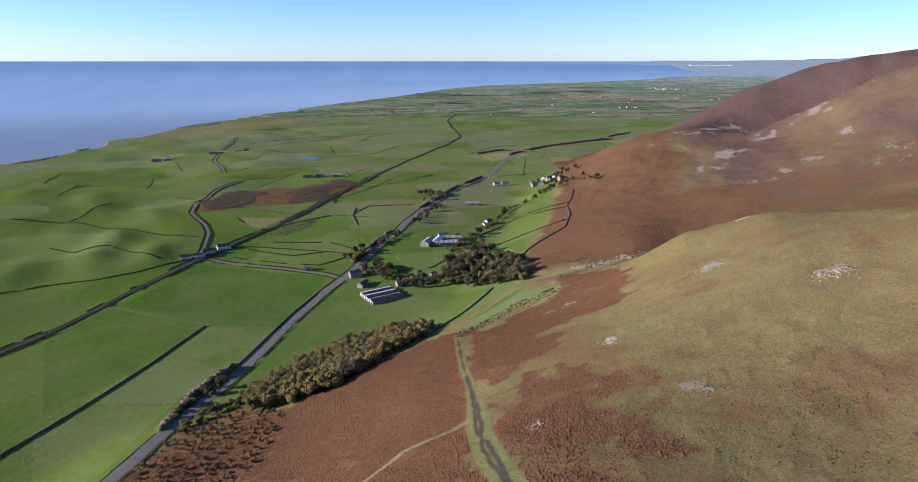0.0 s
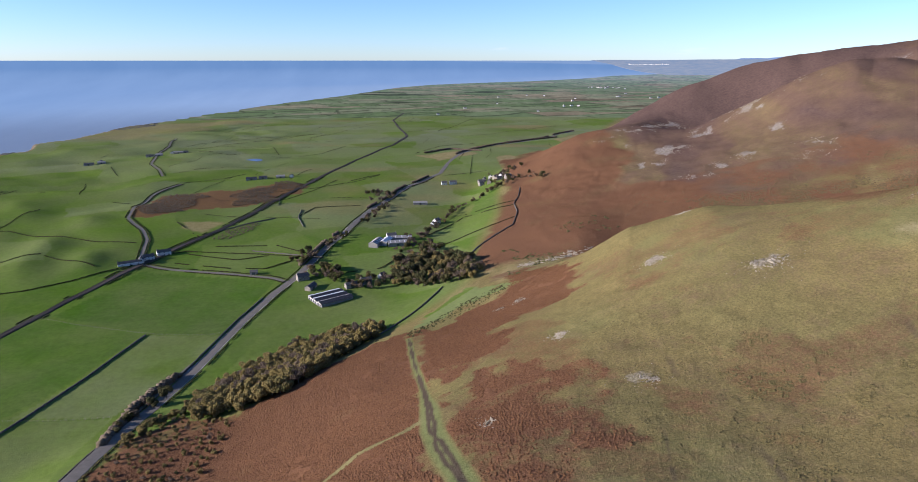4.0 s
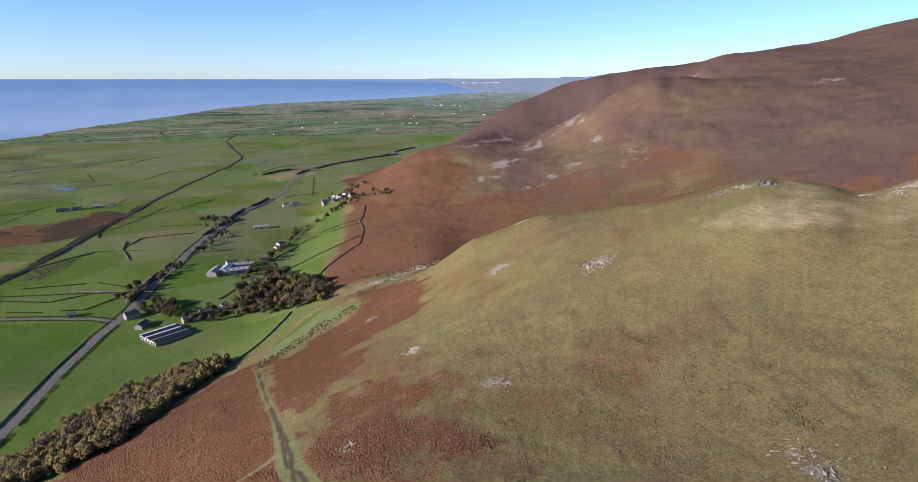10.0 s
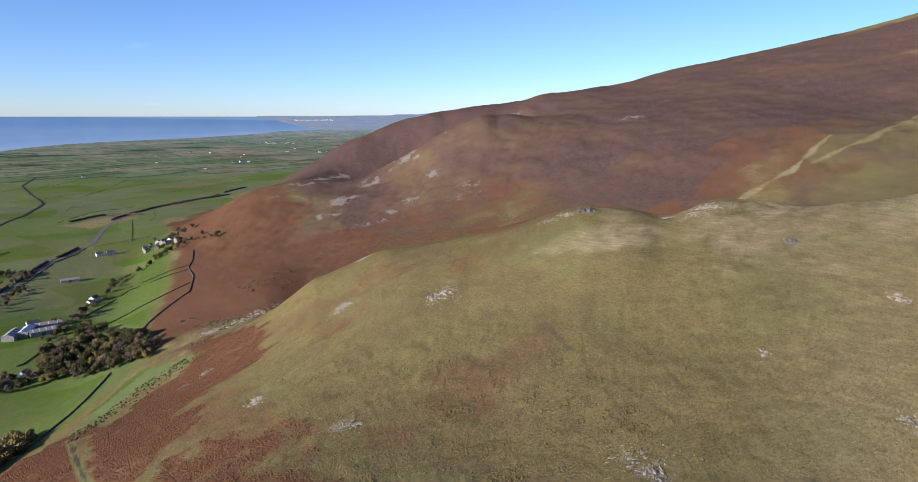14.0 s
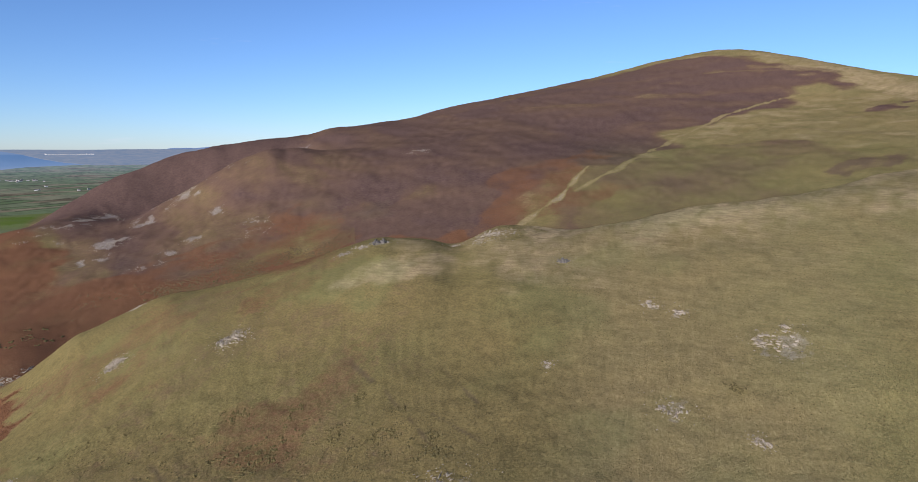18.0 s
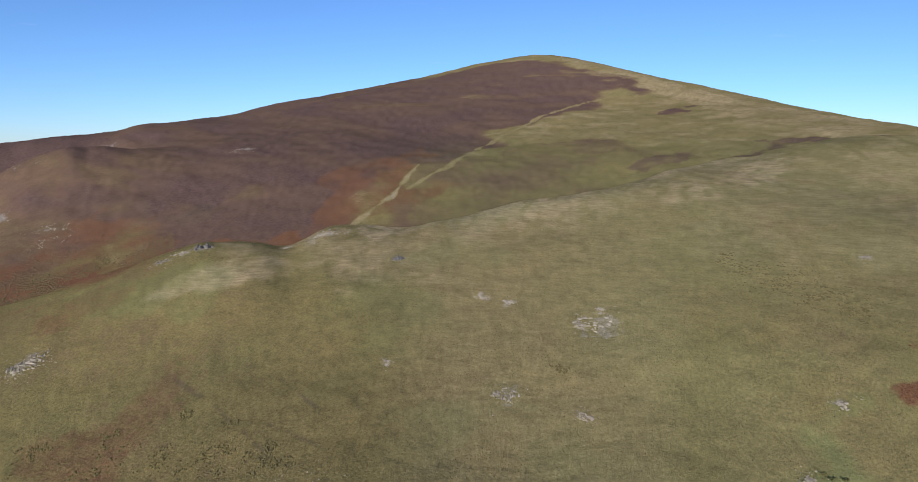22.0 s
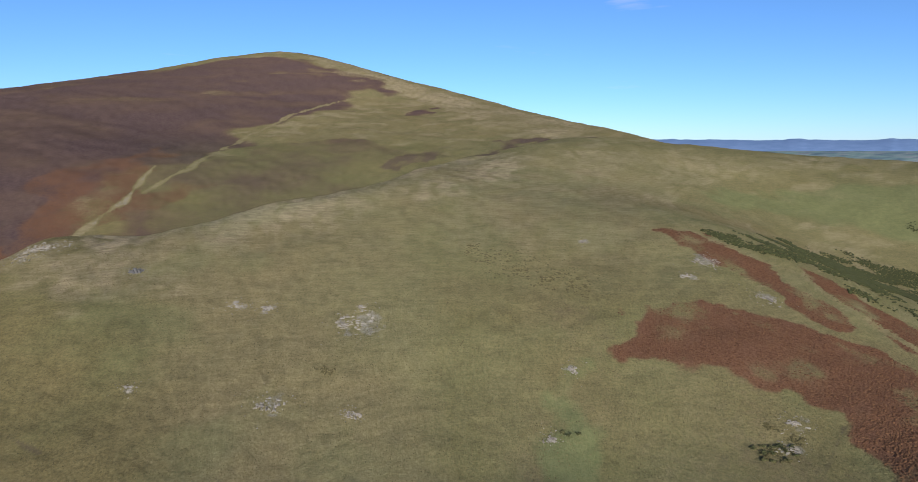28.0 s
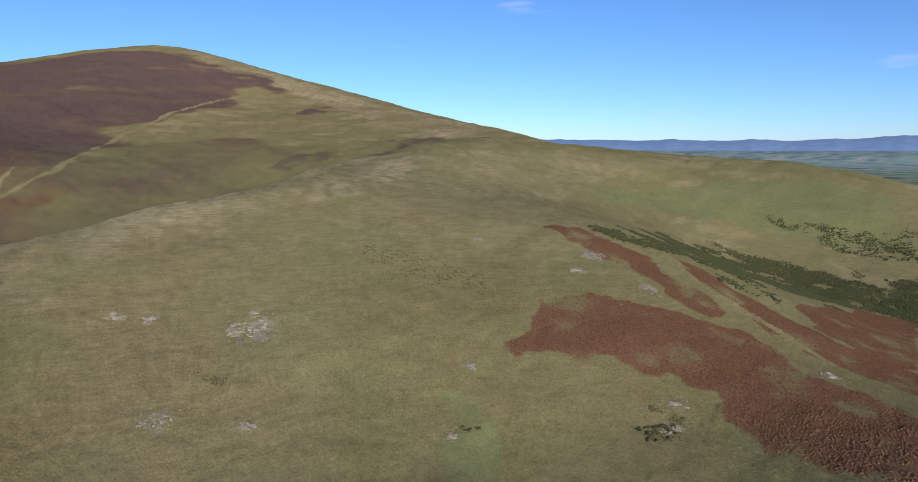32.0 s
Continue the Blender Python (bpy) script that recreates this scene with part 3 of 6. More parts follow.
def land_material():
    m, n, l = material("land")
    p = n["Principled BSDF"]
    cover = attribute(n, "cover")
    sep = n.new("ShaderNodeSeparateColor")
    l.new(cover.outputs["Color"], sep.inputs["Color"])
    dry = attribute(n, "dry").outputs["Fac"]
    tint = attribute(n, "tint").outputs["Fac"]
    fine, fine_raw = noise_fac(n, l, 0.9, 5, 0.75)
    mid, _ = noise_fac(n, l, 0.05, 5, 0.65)
    wide, _ = noise_fac(n, l, 0.011, 4, 0.6)
    blotch, blotch_raw = noise_fac(n, l, 0.22, 6, 0.7)
    # fell grass: olive, straw and short green
    grass = mixed(n, l, mid, (0.170, 0.136, 0.056), (0.190, 0.151, 0.063))
    grass = mixed(n, l, wide, grass, mixed(n, l, 0.6, grass, (0.140, 0.128, 0.052)))
    g2 = mixed(n, l, mixed(n, l, 0.28, fine, blotch), (0.50, 0.52, 0.50), (1.42, 1.40, 1.36))
    grass = mixed(n, l, 0.8, grass, g2, "MULTIPLY")
    step_, _ = noise_fac(n, l, 1.0, 4, 0.6, 0.38, 0.62, (20, 0.10, 0.10, 1.6))
    grass = mixed(n, l, 0.4, grass, mixed(n, l, step_, (0.86, 0.86, 0.86), (1.12, 1.11, 1.09)), "MULTIPLY")
    straw = mixed(n, l, fine, (0.27, 0.205, 0.105), (0.37, 0.295, 0.165))
    straw = mixed(n, l, 0.8, straw, mixed(n, l, step_, (0.72, 0.72, 0.70), (1.15, 1.15, 1.15)), "MULTIPLY")
    grass = mixed(n, l, dry, grass, straw)
    brack = mixed(n, l, fine, (0.105, 0.053, 0.027), (0.192, 0.100, 0.053))
    brack = mixed(n, l, wide, brack, mixed(n, l, fine, (0.098, 0.051, 0.028), (0.165, 0.087, 0.048)))
    heath = mixed(n, l, mid, (0.088, 0.056, 0.038), (0.145, 0.092, 0.060))
    heath = mixed(n, l, blotch, heath, mixed(n, l, fine, (0.070, 0.045, 0.032), (0.170, 0.112, 0.070)))
    # heather turns to a darker tone where its cover value is high
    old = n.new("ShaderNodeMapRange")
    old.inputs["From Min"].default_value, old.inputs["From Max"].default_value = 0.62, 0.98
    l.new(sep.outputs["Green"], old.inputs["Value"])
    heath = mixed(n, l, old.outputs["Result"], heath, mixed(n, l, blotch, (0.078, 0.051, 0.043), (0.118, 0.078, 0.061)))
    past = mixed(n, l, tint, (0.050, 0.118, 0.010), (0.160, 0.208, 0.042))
    # high tints turn paler and greyer: hill turf, and haze painted into far fields
    turf_or_hazed = n.new("ShaderNodeMapRange")
    turf_or_hazed.inputs["From Min"].default_value, turf_or_hazed.inputs["From Max"].default_value = 0.45, 0.95
    l.new(tint, turf_or_hazed.inputs["Value"])
    past = mixed(n, l, turf_or_hazed.outputs["Result"], past, (0.162, 0.188, 0.098))
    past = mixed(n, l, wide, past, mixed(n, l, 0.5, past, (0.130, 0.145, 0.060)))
    past = mixed(n, l, 0.35, past, mixed(n, l, blotch, (0.6, 0.6, 0.6), (1.2, 1.2, 1.1)), "MULTIPLY")
    # ragged edges between the covers

    def edge(value):
        a = n.new("ShaderNodeMath")
        a.operation = "MULTIPLY_ADD"
        l.new(blotch_raw, a.inputs[0])
        a.inputs[1].default_value = 0.9
        l.new(value, a.inputs[2])
        r = n.new("ShaderNodeMapRange")
        r.inputs["From Min"].default_value, r.inputs["From Max"].default_value = 0.62, 1.14
        l.new(a.outputs[0], r.inputs["Value"])
        return r.outputs["Result"]

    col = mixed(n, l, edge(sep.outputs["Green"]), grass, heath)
    col = mixed(n, l, edge(sep.outputs["Red"]), col, brack)
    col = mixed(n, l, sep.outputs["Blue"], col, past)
    stone = mixed(n, l, fine, (0.16, 0.145, 0.125), (0.36, 0.34, 0.30))
    bare = attribute(n, "bare").outputs["Fac"]
    col = mixed(n, l, edge(bare), col, stone)
    col = mixed(n, l, attribute(n, "mud").outputs["Fac"], col, (0.075, 0.058, 0.040))
    l.new(col, p.inputs["Base Color"])
    p.inputs["Roughness"].default_value, p.inputs["Specular IOR Level"].default_value = 1.0, 0.0
    bumped(n, l, fine_raw, 0.8, 0.7)
    return m


def level(n, l, p):
    """The surface is level, however the distance is drawn in."""
    up = n.new("ShaderNodeCombineXYZ")
    up.inputs[2].default_value = 1
    l.new(up.outputs[0], p.inputs["Normal"])


def sea_material():
    m, n, l = material("sea_water")
    p = n["Principled BSDF"]
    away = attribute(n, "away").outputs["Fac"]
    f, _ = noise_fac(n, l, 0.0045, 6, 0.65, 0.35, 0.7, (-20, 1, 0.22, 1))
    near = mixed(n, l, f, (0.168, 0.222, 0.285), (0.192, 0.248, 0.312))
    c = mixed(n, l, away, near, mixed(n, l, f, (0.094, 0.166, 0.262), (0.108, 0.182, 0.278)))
    # beyond a few kilometres the water is a backdrop that glows in place of daylight
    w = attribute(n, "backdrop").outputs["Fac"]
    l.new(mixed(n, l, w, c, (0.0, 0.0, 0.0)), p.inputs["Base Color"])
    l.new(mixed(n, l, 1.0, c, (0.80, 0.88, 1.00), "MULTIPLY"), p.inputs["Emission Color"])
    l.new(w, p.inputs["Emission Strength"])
    p.inputs["Roughness"].default_value, p.inputs["Specular IOR Level"].default_value = 0.5, 0.06
    level(n, l, p)
    return m


def island_mat(name, colours, rough=0.95, bump=0.0, scale=3.0, spec=0.1):
    """A material whose colour runs through the given ones from piece to piece."""
    m, n, l = material(name)
    p = n["Principled BSDF"]
    geo = n.new("ShaderNodeNewGeometry")
    info = n.new("ShaderNodeObjectInfo")
    add = n.new("ShaderNodeMath")
    add.operation = "MULTIPLY_ADD"
    l.new(info.outputs["Random"], add.inputs[0])
    add.inputs[1].default_value = 0.55
    half = n.new("ShaderNodeMath")
    half.operation = "MULTIPLY"
    half.inputs[1].default_value = 0.45
    l.new(geo.outputs["Random Per Island"], half.inputs[0])
    l.new(half.outputs[0], add.inputs[2])
    ramp = n.new("ShaderNodeValToRGB")
    for s, c in enumerate(colours):
        e = ramp.color_ramp.elements[s] if s < 2 else ramp.color_ramp.elements.new(1)
        e.position, e.color = s / (len(colours) - 1), (*c, 1)
    l.new(add.outputs[0], ramp.inputs["Fac"])
    f, raw = noise_fac(n, l, scale, 4, 0.65, 0.3, 0.7)
    l.new(mixed(n, l, 0.6, ramp.outputs["Color"], mixed(n, l, f, (0.6, 0.6, 0.6), (1.25, 1.25, 1.25)), "MULTIPLY"), p.inputs["Base Color"])
    p.inputs["Roughness"].default_value, p.inputs["Specular IOR Level"].default_value = rough, spec
    if bump:
        bumped(n, l, raw, bump)
    return m


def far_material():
    m, n, l = material("far_hills_painted_haze")
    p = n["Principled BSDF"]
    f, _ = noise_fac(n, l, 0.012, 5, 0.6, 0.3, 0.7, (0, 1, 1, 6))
    # haze painted as a blue base colour and a faint glow
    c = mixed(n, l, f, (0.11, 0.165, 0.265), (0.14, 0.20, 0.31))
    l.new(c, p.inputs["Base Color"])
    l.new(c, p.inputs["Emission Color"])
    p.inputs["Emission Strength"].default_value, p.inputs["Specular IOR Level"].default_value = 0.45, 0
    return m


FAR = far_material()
ASPHALT = plain_mat("asphalt", (0.120, 0.110, 0.092), (0.165, 0.152, 0.130), 0.25, 0.95, 0, 0.05)
BALLAST = plain_mat("ballast", (0.045, 0.038, 0.032), (0.085, 0.073, 0.062), 0.8, 0.95, 0, 0.03)
STEEL = plain_mat("rail_steel", (0.05, 0.04, 0.032), (0.09, 0.075, 0.06), 0.5, 0.7, 0, 0.2, 0.2)
WALLSTONE = plain_mat("dry_stone", (0.055, 0.050, 0.043), (0.145, 0.135, 0.118), 0.9, 0.95, 0.3)
ROCK = island_mat("grey_rock", [(0.120, 0.102, 0.074), (0.275, 0.240, 0.180), (0.190, 0.165, 0.122)], 0.9, 0.4, 1.6)
DARKROCK = island_mat("dark_rock", [(0.085, 0.08, 0.07), (0.15, 0.14, 0.12)], 0.9, 0.5, 0.9)
BARK = plain_mat("bark", (0.05, 0.04, 0.03), (0.11, 0.09, 0.07), 2.0, 0.95, 0.1)
LEAF_OLIVE = island_mat("autumn_leaves", [(0.092, 0.086, 0.028), (0.145, 0.118, 0.040), (0.195, 0.146, 0.052), (0.122, 0.108, 0.036)])
LEAF_DARK = island_mat("dark_leaves", [(0.035, 0.042, 0.016), (0.075, 0.068, 0.027), (0.12, 0.088, 0.036)])
TWIG = island_mat("bare_twigs", [(0.085, 0.064, 0.046), (0.14, 0.105, 0.075), (0.105, 0.085, 0.050)])
HEDGE_LEAF = island_mat("hedge_leaves", [(0.022, 0.024, 0.012), (0.048, 0.042, 0.020), (0.04, 0.048, 0.016)])
GORSE_LEAF = island_mat("gorse_leaves", [(0.040, 0.044, 0.016), (0.066, 0.068, 0.024), (0.100, 0.088, 0.034)])
FROND = island_mat("bracken_fronds", [(0.062, 0.030, 0.014), (0.110, 0.054, 0.024), (0.160, 0.080, 0.035), (0.084, 0.042, 0.019)])
TUSSOCK = island_mat("rough_grass", [(0.090, 0.075, 0.028), (0.178, 0.143, 0.058), (0.125, 0.105, 0.040), (0.245, 0.196, 0.090)])
RUSH = island_mat("rush_clumps", [(0.070, 0.060, 0.022), (0.115, 0.094, 0.036)])
SCREE_ROCK = island_mat("lichened_scree", [(0.14, 0.120, 0.09), (0.27, 0.235, 0.18), (0.19, 0.165, 0.125)], 0.95, 0.3, 0.9, 0.05)
RENDER_WHITE = plain_mat("white_render", (0.55, 0.53, 0.49), (0.70, 0.68, 0.63), 0.6, 0.95, 0, 0.05)
RUBBLE = plain_mat("rubble_wall", (0.17, 0.15, 0.125), (0.31, 0.28, 0.235), 1.2, 0.95, 0.1)
SLATE = plain_mat("slate_roof", (0.055, 0.055, 0.057), (0.11, 0.108, 0.105), 0.9, 0.85, 0.05, 0.1)
SHEET = plain_mat("fibre_cement_roof", (0.17, 0.165, 0.155), (0.27, 0.26, 0.245), 0.4, 0.9, 0, 0.08)
SHEET_DARK = plain_mat("dark_roof_sheets", (0.022, 0.024, 0.03), (0.04, 0.043, 0.05), 0.4, 0.7, 0, 0.2)
SKYLIGHT = plain_mat("roof_light_sheets", (0.50, 0.51, 0.51), (0.62, 0.63, 0.62), 0.5, 0.6, 0, 0.15)
GLASS_DARK = plain_mat("window_glass", (0.02, 0.025, 0.03), (0.035, 0.04, 0.045), 1.0, 0.1, 0, 0.6)
DOORWOOD = plain_mat("painted_door", (0.05, 0.06, 0.05), (0.09, 0.10, 0.08), 1.0, 0.6)
POND = plain_mat("pond_water", (0.10, 0.14, 0.20), (0.13, 0.18, 0.25), 0.05, 0.25, 0, 0.5)
TIMBER = plain_mat("weathered_timber", (0.14, 0.12, 0.10), (0.26, 0.23, 0.2), 1.5, 0.9)
LAND, SEA = land_material(), sea_material()


# ---- the ground, one sheet to the horizon ----
def sheet(name, az, r, height, mat, close=False):
    a, d = np.meshgrid(np.radians(az), r, indexing="ij")
    x, y = d * np.sin(a), d * np.cos(a)
    z = height(x, y)
    vx, vy, vz = drawn_in(x, y, z)
    na, nr = a.shape
    i = np.arange(na * nr).reshape(na, nr)
    if close:
        i = np.concatenate([i, i[:1]])
    q = np.stack([i[:-1, :-1], i[:-1, 1:], i[1:, 1:], i[1:, :-1]], -1).reshape(-1, 4)
    me = bpy.data.meshes.new(name)
    me.vertices.add(na * nr)
    me.vertices.foreach_set("co", np.stack([vx, vy, vz], -1).astype(np.float32).ravel())
    me.loops.add(q.size)
    me.loops.foreach_set("vertex_index", q.astype(np.int32).ravel())
    me.polygons.add(len(q))
    me.polygons.foreach_set("loop_start", np.arange(0, q.size, 4, dtype=np.int32))
    me.polygons.foreach_set("use_smooth", np.ones(len(q), bool))
    me.update(calc_edges=True)
    me.materials.append(mat)
    return new(name, me), x.ravel(), y.ravel(), z.ravel()


AZ = np.concatenate([np.arange(-60, 140, 0.15), np.arange(140, 300, 2.5)])
RAD = np.concatenate([[0.0, 20, 40, 60, 80, 100, 120, 140], np.exp(np.arange(math.log(155), math.log(NEAR_R), 0.0075)), [NEAR_R + 20]])
land, gx, gy, gz = sheet("ground", AZ, RAD, ground, LAND, close=True)
tagged(land, "hill grass, bracken, heather and green pasture of coastal farmland", "ground", kind="structure")


def put_attribute(me, name, values):
    a = me.attributes.new(name, "FLOAT", "POINT")
    a.data.foreach_set("value", np.asarray(values, np.float32))


GILL_SIDE = [(100, 545), (180, 500), (300, 452), (400, 420), (500, 392), (560, 370), (640, 430), (620, 560), (480, 700), (330, 800), (200, 740), (100, 690)]
NEAR_BRACKEN = (0, 1, 2, 8, 9, 10, 12)


def bracken_patch(n, x, y):
    """How thick one of the bracken beds grows at each place."""
    if n == 3:
        return 0.80 * softly(x, y, BRACKEN[n], 26, 120, 83) * np.clip(1.0 + 0.2 * mottle(x, y, 60, 4, 99), 0, 1)
    if n in (0, 1):
        return softly(x, y, BRACKEN[n], *((4, 16), (9, 24))[n], 80 + n) * np.clip(1.15 + 0.35 * mottle(x, y, 18, 3, 95), 0, 1)
    if n == 2:
        return softly(x, y, BRACKEN[n], 7, 20, 82) * np.clip(0.66 + 0.75 * mottle(x, y, 20, 4, 95), 0, 1)
    if n == 8:
        return softly(x, y, BRACKEN[n], 4.5, 16, 88) * np.clip(0.86 + 0.5 * mottle(x, y, 16, 4, 95), 0, 1)
    if n in (9, 10, 12):
        return softly(x, y, BRACKEN[n], 2.2, 12, 80 + n) * np.clip(0.80 + 0.5 * mottle(x, y, 14, 3, 96), 0, 1)
    if n in (5, 6, 7):
        return 0.60 * softly(x, y, BRACKEN[n], 22, 70, 80 + n) * np.clip(0.95 + 0.4 * mottle(x, y, 40, 4, 97), 0, 1)
    if n == 11:
        return 0.62 * softly(x, y, BRACKEN[n], 20, 60, 91) * np.clip(0.72 + 0.6 * mottle(x, y, 45, 4, 98), 0, 1)
    return 0.78 * softly(x, y, BRACKEN[n], 20, 90, 80 + n) * np.clip(0.95 + 0.22 * mottle(x, y, 60, 4, 99), 0, 1)


def bracken_at(x, y):
    out = np.zeros(np.shape(x))
    for n in range(len(BRACKEN)):
        out = np.maximum(out, bracken_patch(n, x, y))
    return out


def covers(x, y, z):
    h = hill(x, y)
    r = np.hypot(x, y)
    # along and up the slope
    along = np.arctan2(x, y) * 1700 + 30 * mottle(x, y, 160, 3, 41)
    up = h + 4 * mottle(x, y, 120, 3, 42)
    low = h < 36
    field = smooth(56, 46, h)
    bracken = bracken_at(x, y) * (h > 12)
    tight = np.any([inside(x, y, BRACKEN[n]) for n in (0, 1, 3, 4)], axis=0)
    field = field * ~tight
    bracken = bracken * (1 - field)
    near_scrub = softly(x, y, SCRUB_NEAR, 4, 14, 61)
    field = field * (1 - near_scrub)
    bracken = np.maximum(bracken, near_scrub * np.clip(0.8 + 0.4 * mottle(x, y, 9, 3, 62), 0, 1))
    low = low & (bracken < 0.3)
    sprinkle = smooth(0.0, 0.9, mottle(x, y, 34, 4, 93)) * smooth(52, 36, np.degrees(np.arctan2(x, y))) * smooth(520, 380, r) * ~low
    bracken = np.maximum(bracken, 0.42 * sprinkle)
    heather = np.zeros_like(x)
    for n, poly in enumerate(HEATHER):
        heather = np.maximum(heather, softly(x, y, poly, *((48, 170) if n < 2 else (9, 30)), 120 + n) * (1 if n < 2 else np.clip(0.7 + 0.6 * mottle(along * 0.4, up * 2, 16, 4, 40), 0, 1)))
    heather = heather * smooth(540, 620, r)
    gill_side = softly(x, y, GILL_SIDE, 18, 50, 197)
    bracken = np.maximum(bracken, gill_side * np.clip(0.52 + 0.5 * mottle(x, y, 60, 3, 198), 0, 1))
    heather = np.maximum(heather, 0.55 * gill_side)
    east = np.degrees(np.arctan2(x, y))
    heather = np.maximum(heather, 0.9 * smooth(105, 150, h) * smooth(62, 50, east) * smooth(850, 1000, r))
    for n, poly in enumerate(GREEN_HEATH):
        heather *= 1 - 0.38 * softly(x, y, poly, 22, 60, 140 + n) * np.clip(0.7 + 0.7 * mottle(along * 0.5, up * 2, 30, 4, 38), 0, 1)
    pale = mottle(along * 0.35, up * 2.6, 60, 5, 43)
    heather = heather * (1 - 0.55 * smooth(0.3, 0.8, pale) * smooth(330, 480, h))
    grain = mottle(along * 0.4, up * 2.2, 50, 5, 44)
    heather = heather * np.clip(0.80 + 0.12 * smooth(230, 420, h) + 0.22 * grain, 0.70, 1) * ~low
    heather = heather * (1 - (0.17 + 0.14 * mottle(along * 0.5, up * 1.6, 45, 4, 63)) * smooth(1450, 1250, r) * smooth(46, 36, east))
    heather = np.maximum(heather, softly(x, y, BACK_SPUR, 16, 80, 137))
    heather = np.maximum(heather, 0.82 * smooth(730, 800, r) * smooth(1100, 950, r) * smooth(38, 43, east) * smooth(60, 55, east))
    heather = np.maximum(heather, 0.86 * smooth(1700, 1800, r) * smooth(38, 42, east) * smooth(67, 62, east) * np.clip(0.9 + 0.25 * mottle(along * 0.4, up * 2.5, 30, 4, 64), 0, 1))
    # heather at full cover, so in its darkest tone, on the spur behind the buttress
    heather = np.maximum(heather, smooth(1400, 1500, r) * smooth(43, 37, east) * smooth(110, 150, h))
    # brown cover by bearing: the knoll's uneven brightness painted into its grass
    heather = np.maximum(heather, (0.19 + 0.16 * mottle(x, y, 26, 4, 57)) * np.maximum(smooth(60, 40, east), smooth(90, 97, east) * smooth(350, 300, r)) * smooth(470, 420, r) * smooth(50, 90, h))
    dry = np.zeros_like(x)
    for n, poly in enumerate(STRAW):
        dry = np.maximum(dry, (1.0, 0.9, 0.7, 0.7, 0.9, 0.7, 0.7, 0.9, 0.9, 1.4, 0.8, 0.9, 0.6, 0.8)[n] * softly(x, y, poly, 7 if n in (0, 1, 7, 9) else 12, 30, 160 + n))
    dry = np.minimum(dry, 1.4) * np.clip(0.75 + 0.45 * grain, 0, 1) * np.clip(0.8 + 0.5 * mottle(x, y * 1.8, 14, 4, 45), 0, 1)
    streak = mottle(along * 0.3, up * 2.5, 15, 5, 46)
    dry = np.maximum(dry, (0.30 + 0.22 * smooth(52, 62, east)) * smooth(-0.2, 1.0, streak) * smooth(430, 600, r))
    # straw by bearing: partly real, partly painted brightness where the sun only grazes
    dry = np.maximum(dry, (0.30 - 0.10 * smooth(560, 640, r)) * smooth(58, 75, east) * (0.45 + 0.55 * smooth(300, 450, r)) * np.clip(0.7 + 0.5 * mottle(x, y * 1.6, 30, 4, 99), 0, 1))
    terrace = mottle(np.arctan2(x, y) * r * 0.22, up * 4.5, 11, 4, 39)
    dry = np.maximum(dry, 0.5 * smooth(0.1, 1.0, terrace) * smooth(300, 430, r) * smooth(44, 58, east) * smooth(640, 560, r))
    # bleached grass along the rim of the knoll
    rim = r - np.interp(east, CREST_LINES[0][0], CREST_LINES[0][1]) + 8 * mottle(x, y, 30, 3, 58)
    dry = np.maximum(dry, 1.0 * smooth(-170, -25, rim) * smooth(10, 0, rim) * smooth(60, 68, east) * smooth(95, 90, east) * np.clip(0.75 + 0.6 * mottle(along * 0.3, up * 3, 9, 3, 59), 0, 1))
    # paler grass by bearing: the bright area opposite the sun, painted in
    dry = np.maximum(dry, 0.26 * smooth(58, 68, east) * smooth(92, 84, east) * smooth(-20, -60, rim))
    dry = np.maximum(dry, 0.42 * smooth(84, 90, east) * smooth(112, 104, east) * smooth(330, 400, r) * smooth(800, 650, r) * np.clip(0.8 + 0.5 * mottle(along * 0.3, up * 3, 12, 4, 60), 0, 1))
    # the slope across the combe is darker, with bilberry among the grass
    bilberry = np.maximum(softly(x, y, DARK_SLOPE, 18, 70, 35), smooth(15, 40, rim) * smooth(1350, 900, r) * smooth(57, 63, east) * smooth(93, 88, east))
    dry = dry * (1 - 0.92 * bilberry)
    heather = np.maximum(heather, bilberry * np.clip(0.42 + 0.25 * grain, 0, 0.7))
    turf = np.zeros_like(x)
    for n, poly in enumerate(TURF):
        turf = np.maximum(turf, (0.55, 0.3, 0.48)[n] * softly(x, y, poly, (9, 9, 20)[n], (30, 30, 80)[n], 180 + n))
    turf = turf * (1 - 0.9 * bracken)
    dry = dry * (1 - 0.6 * softly(x, y, TURF[2], 20, 80, 182))
    turf = np.maximum(turf, 0.95 * softly(x, y, STRIP, 3, 15, 190))
    turf = np.maximum(turf, 0.22 * smooth(0.2, 0.9, mottle(x, y, 75, 5, 191)) * smooth(1200, 500, r) * (1 - bracken))
    turf = np.maximum(turf, 0.14 * smooth(600, 680, r) * smooth(1500, 1100, r) * smooth(60, 68, np.degrees(np.arctan2(x, y))))
    turf = np.maximum(turf, 0.20 * smooth(68, 86, east) * smooth(620, 480, r) * np.clip(0.8 + 0.5 * mottle(x, y, 40, 4, 65), 0, 1) * (1 - bracken) * (h > 90))
    down, side = near_line(x, y, PATH_DOWN), near_line(x, y, PATH_SIDE)
    lower = smooth(300, 240, y)
    turf = np.maximum(turf, 0.7 * smooth(2.2 + 3.5 * lower, 1.2 + 2 * lower, down))
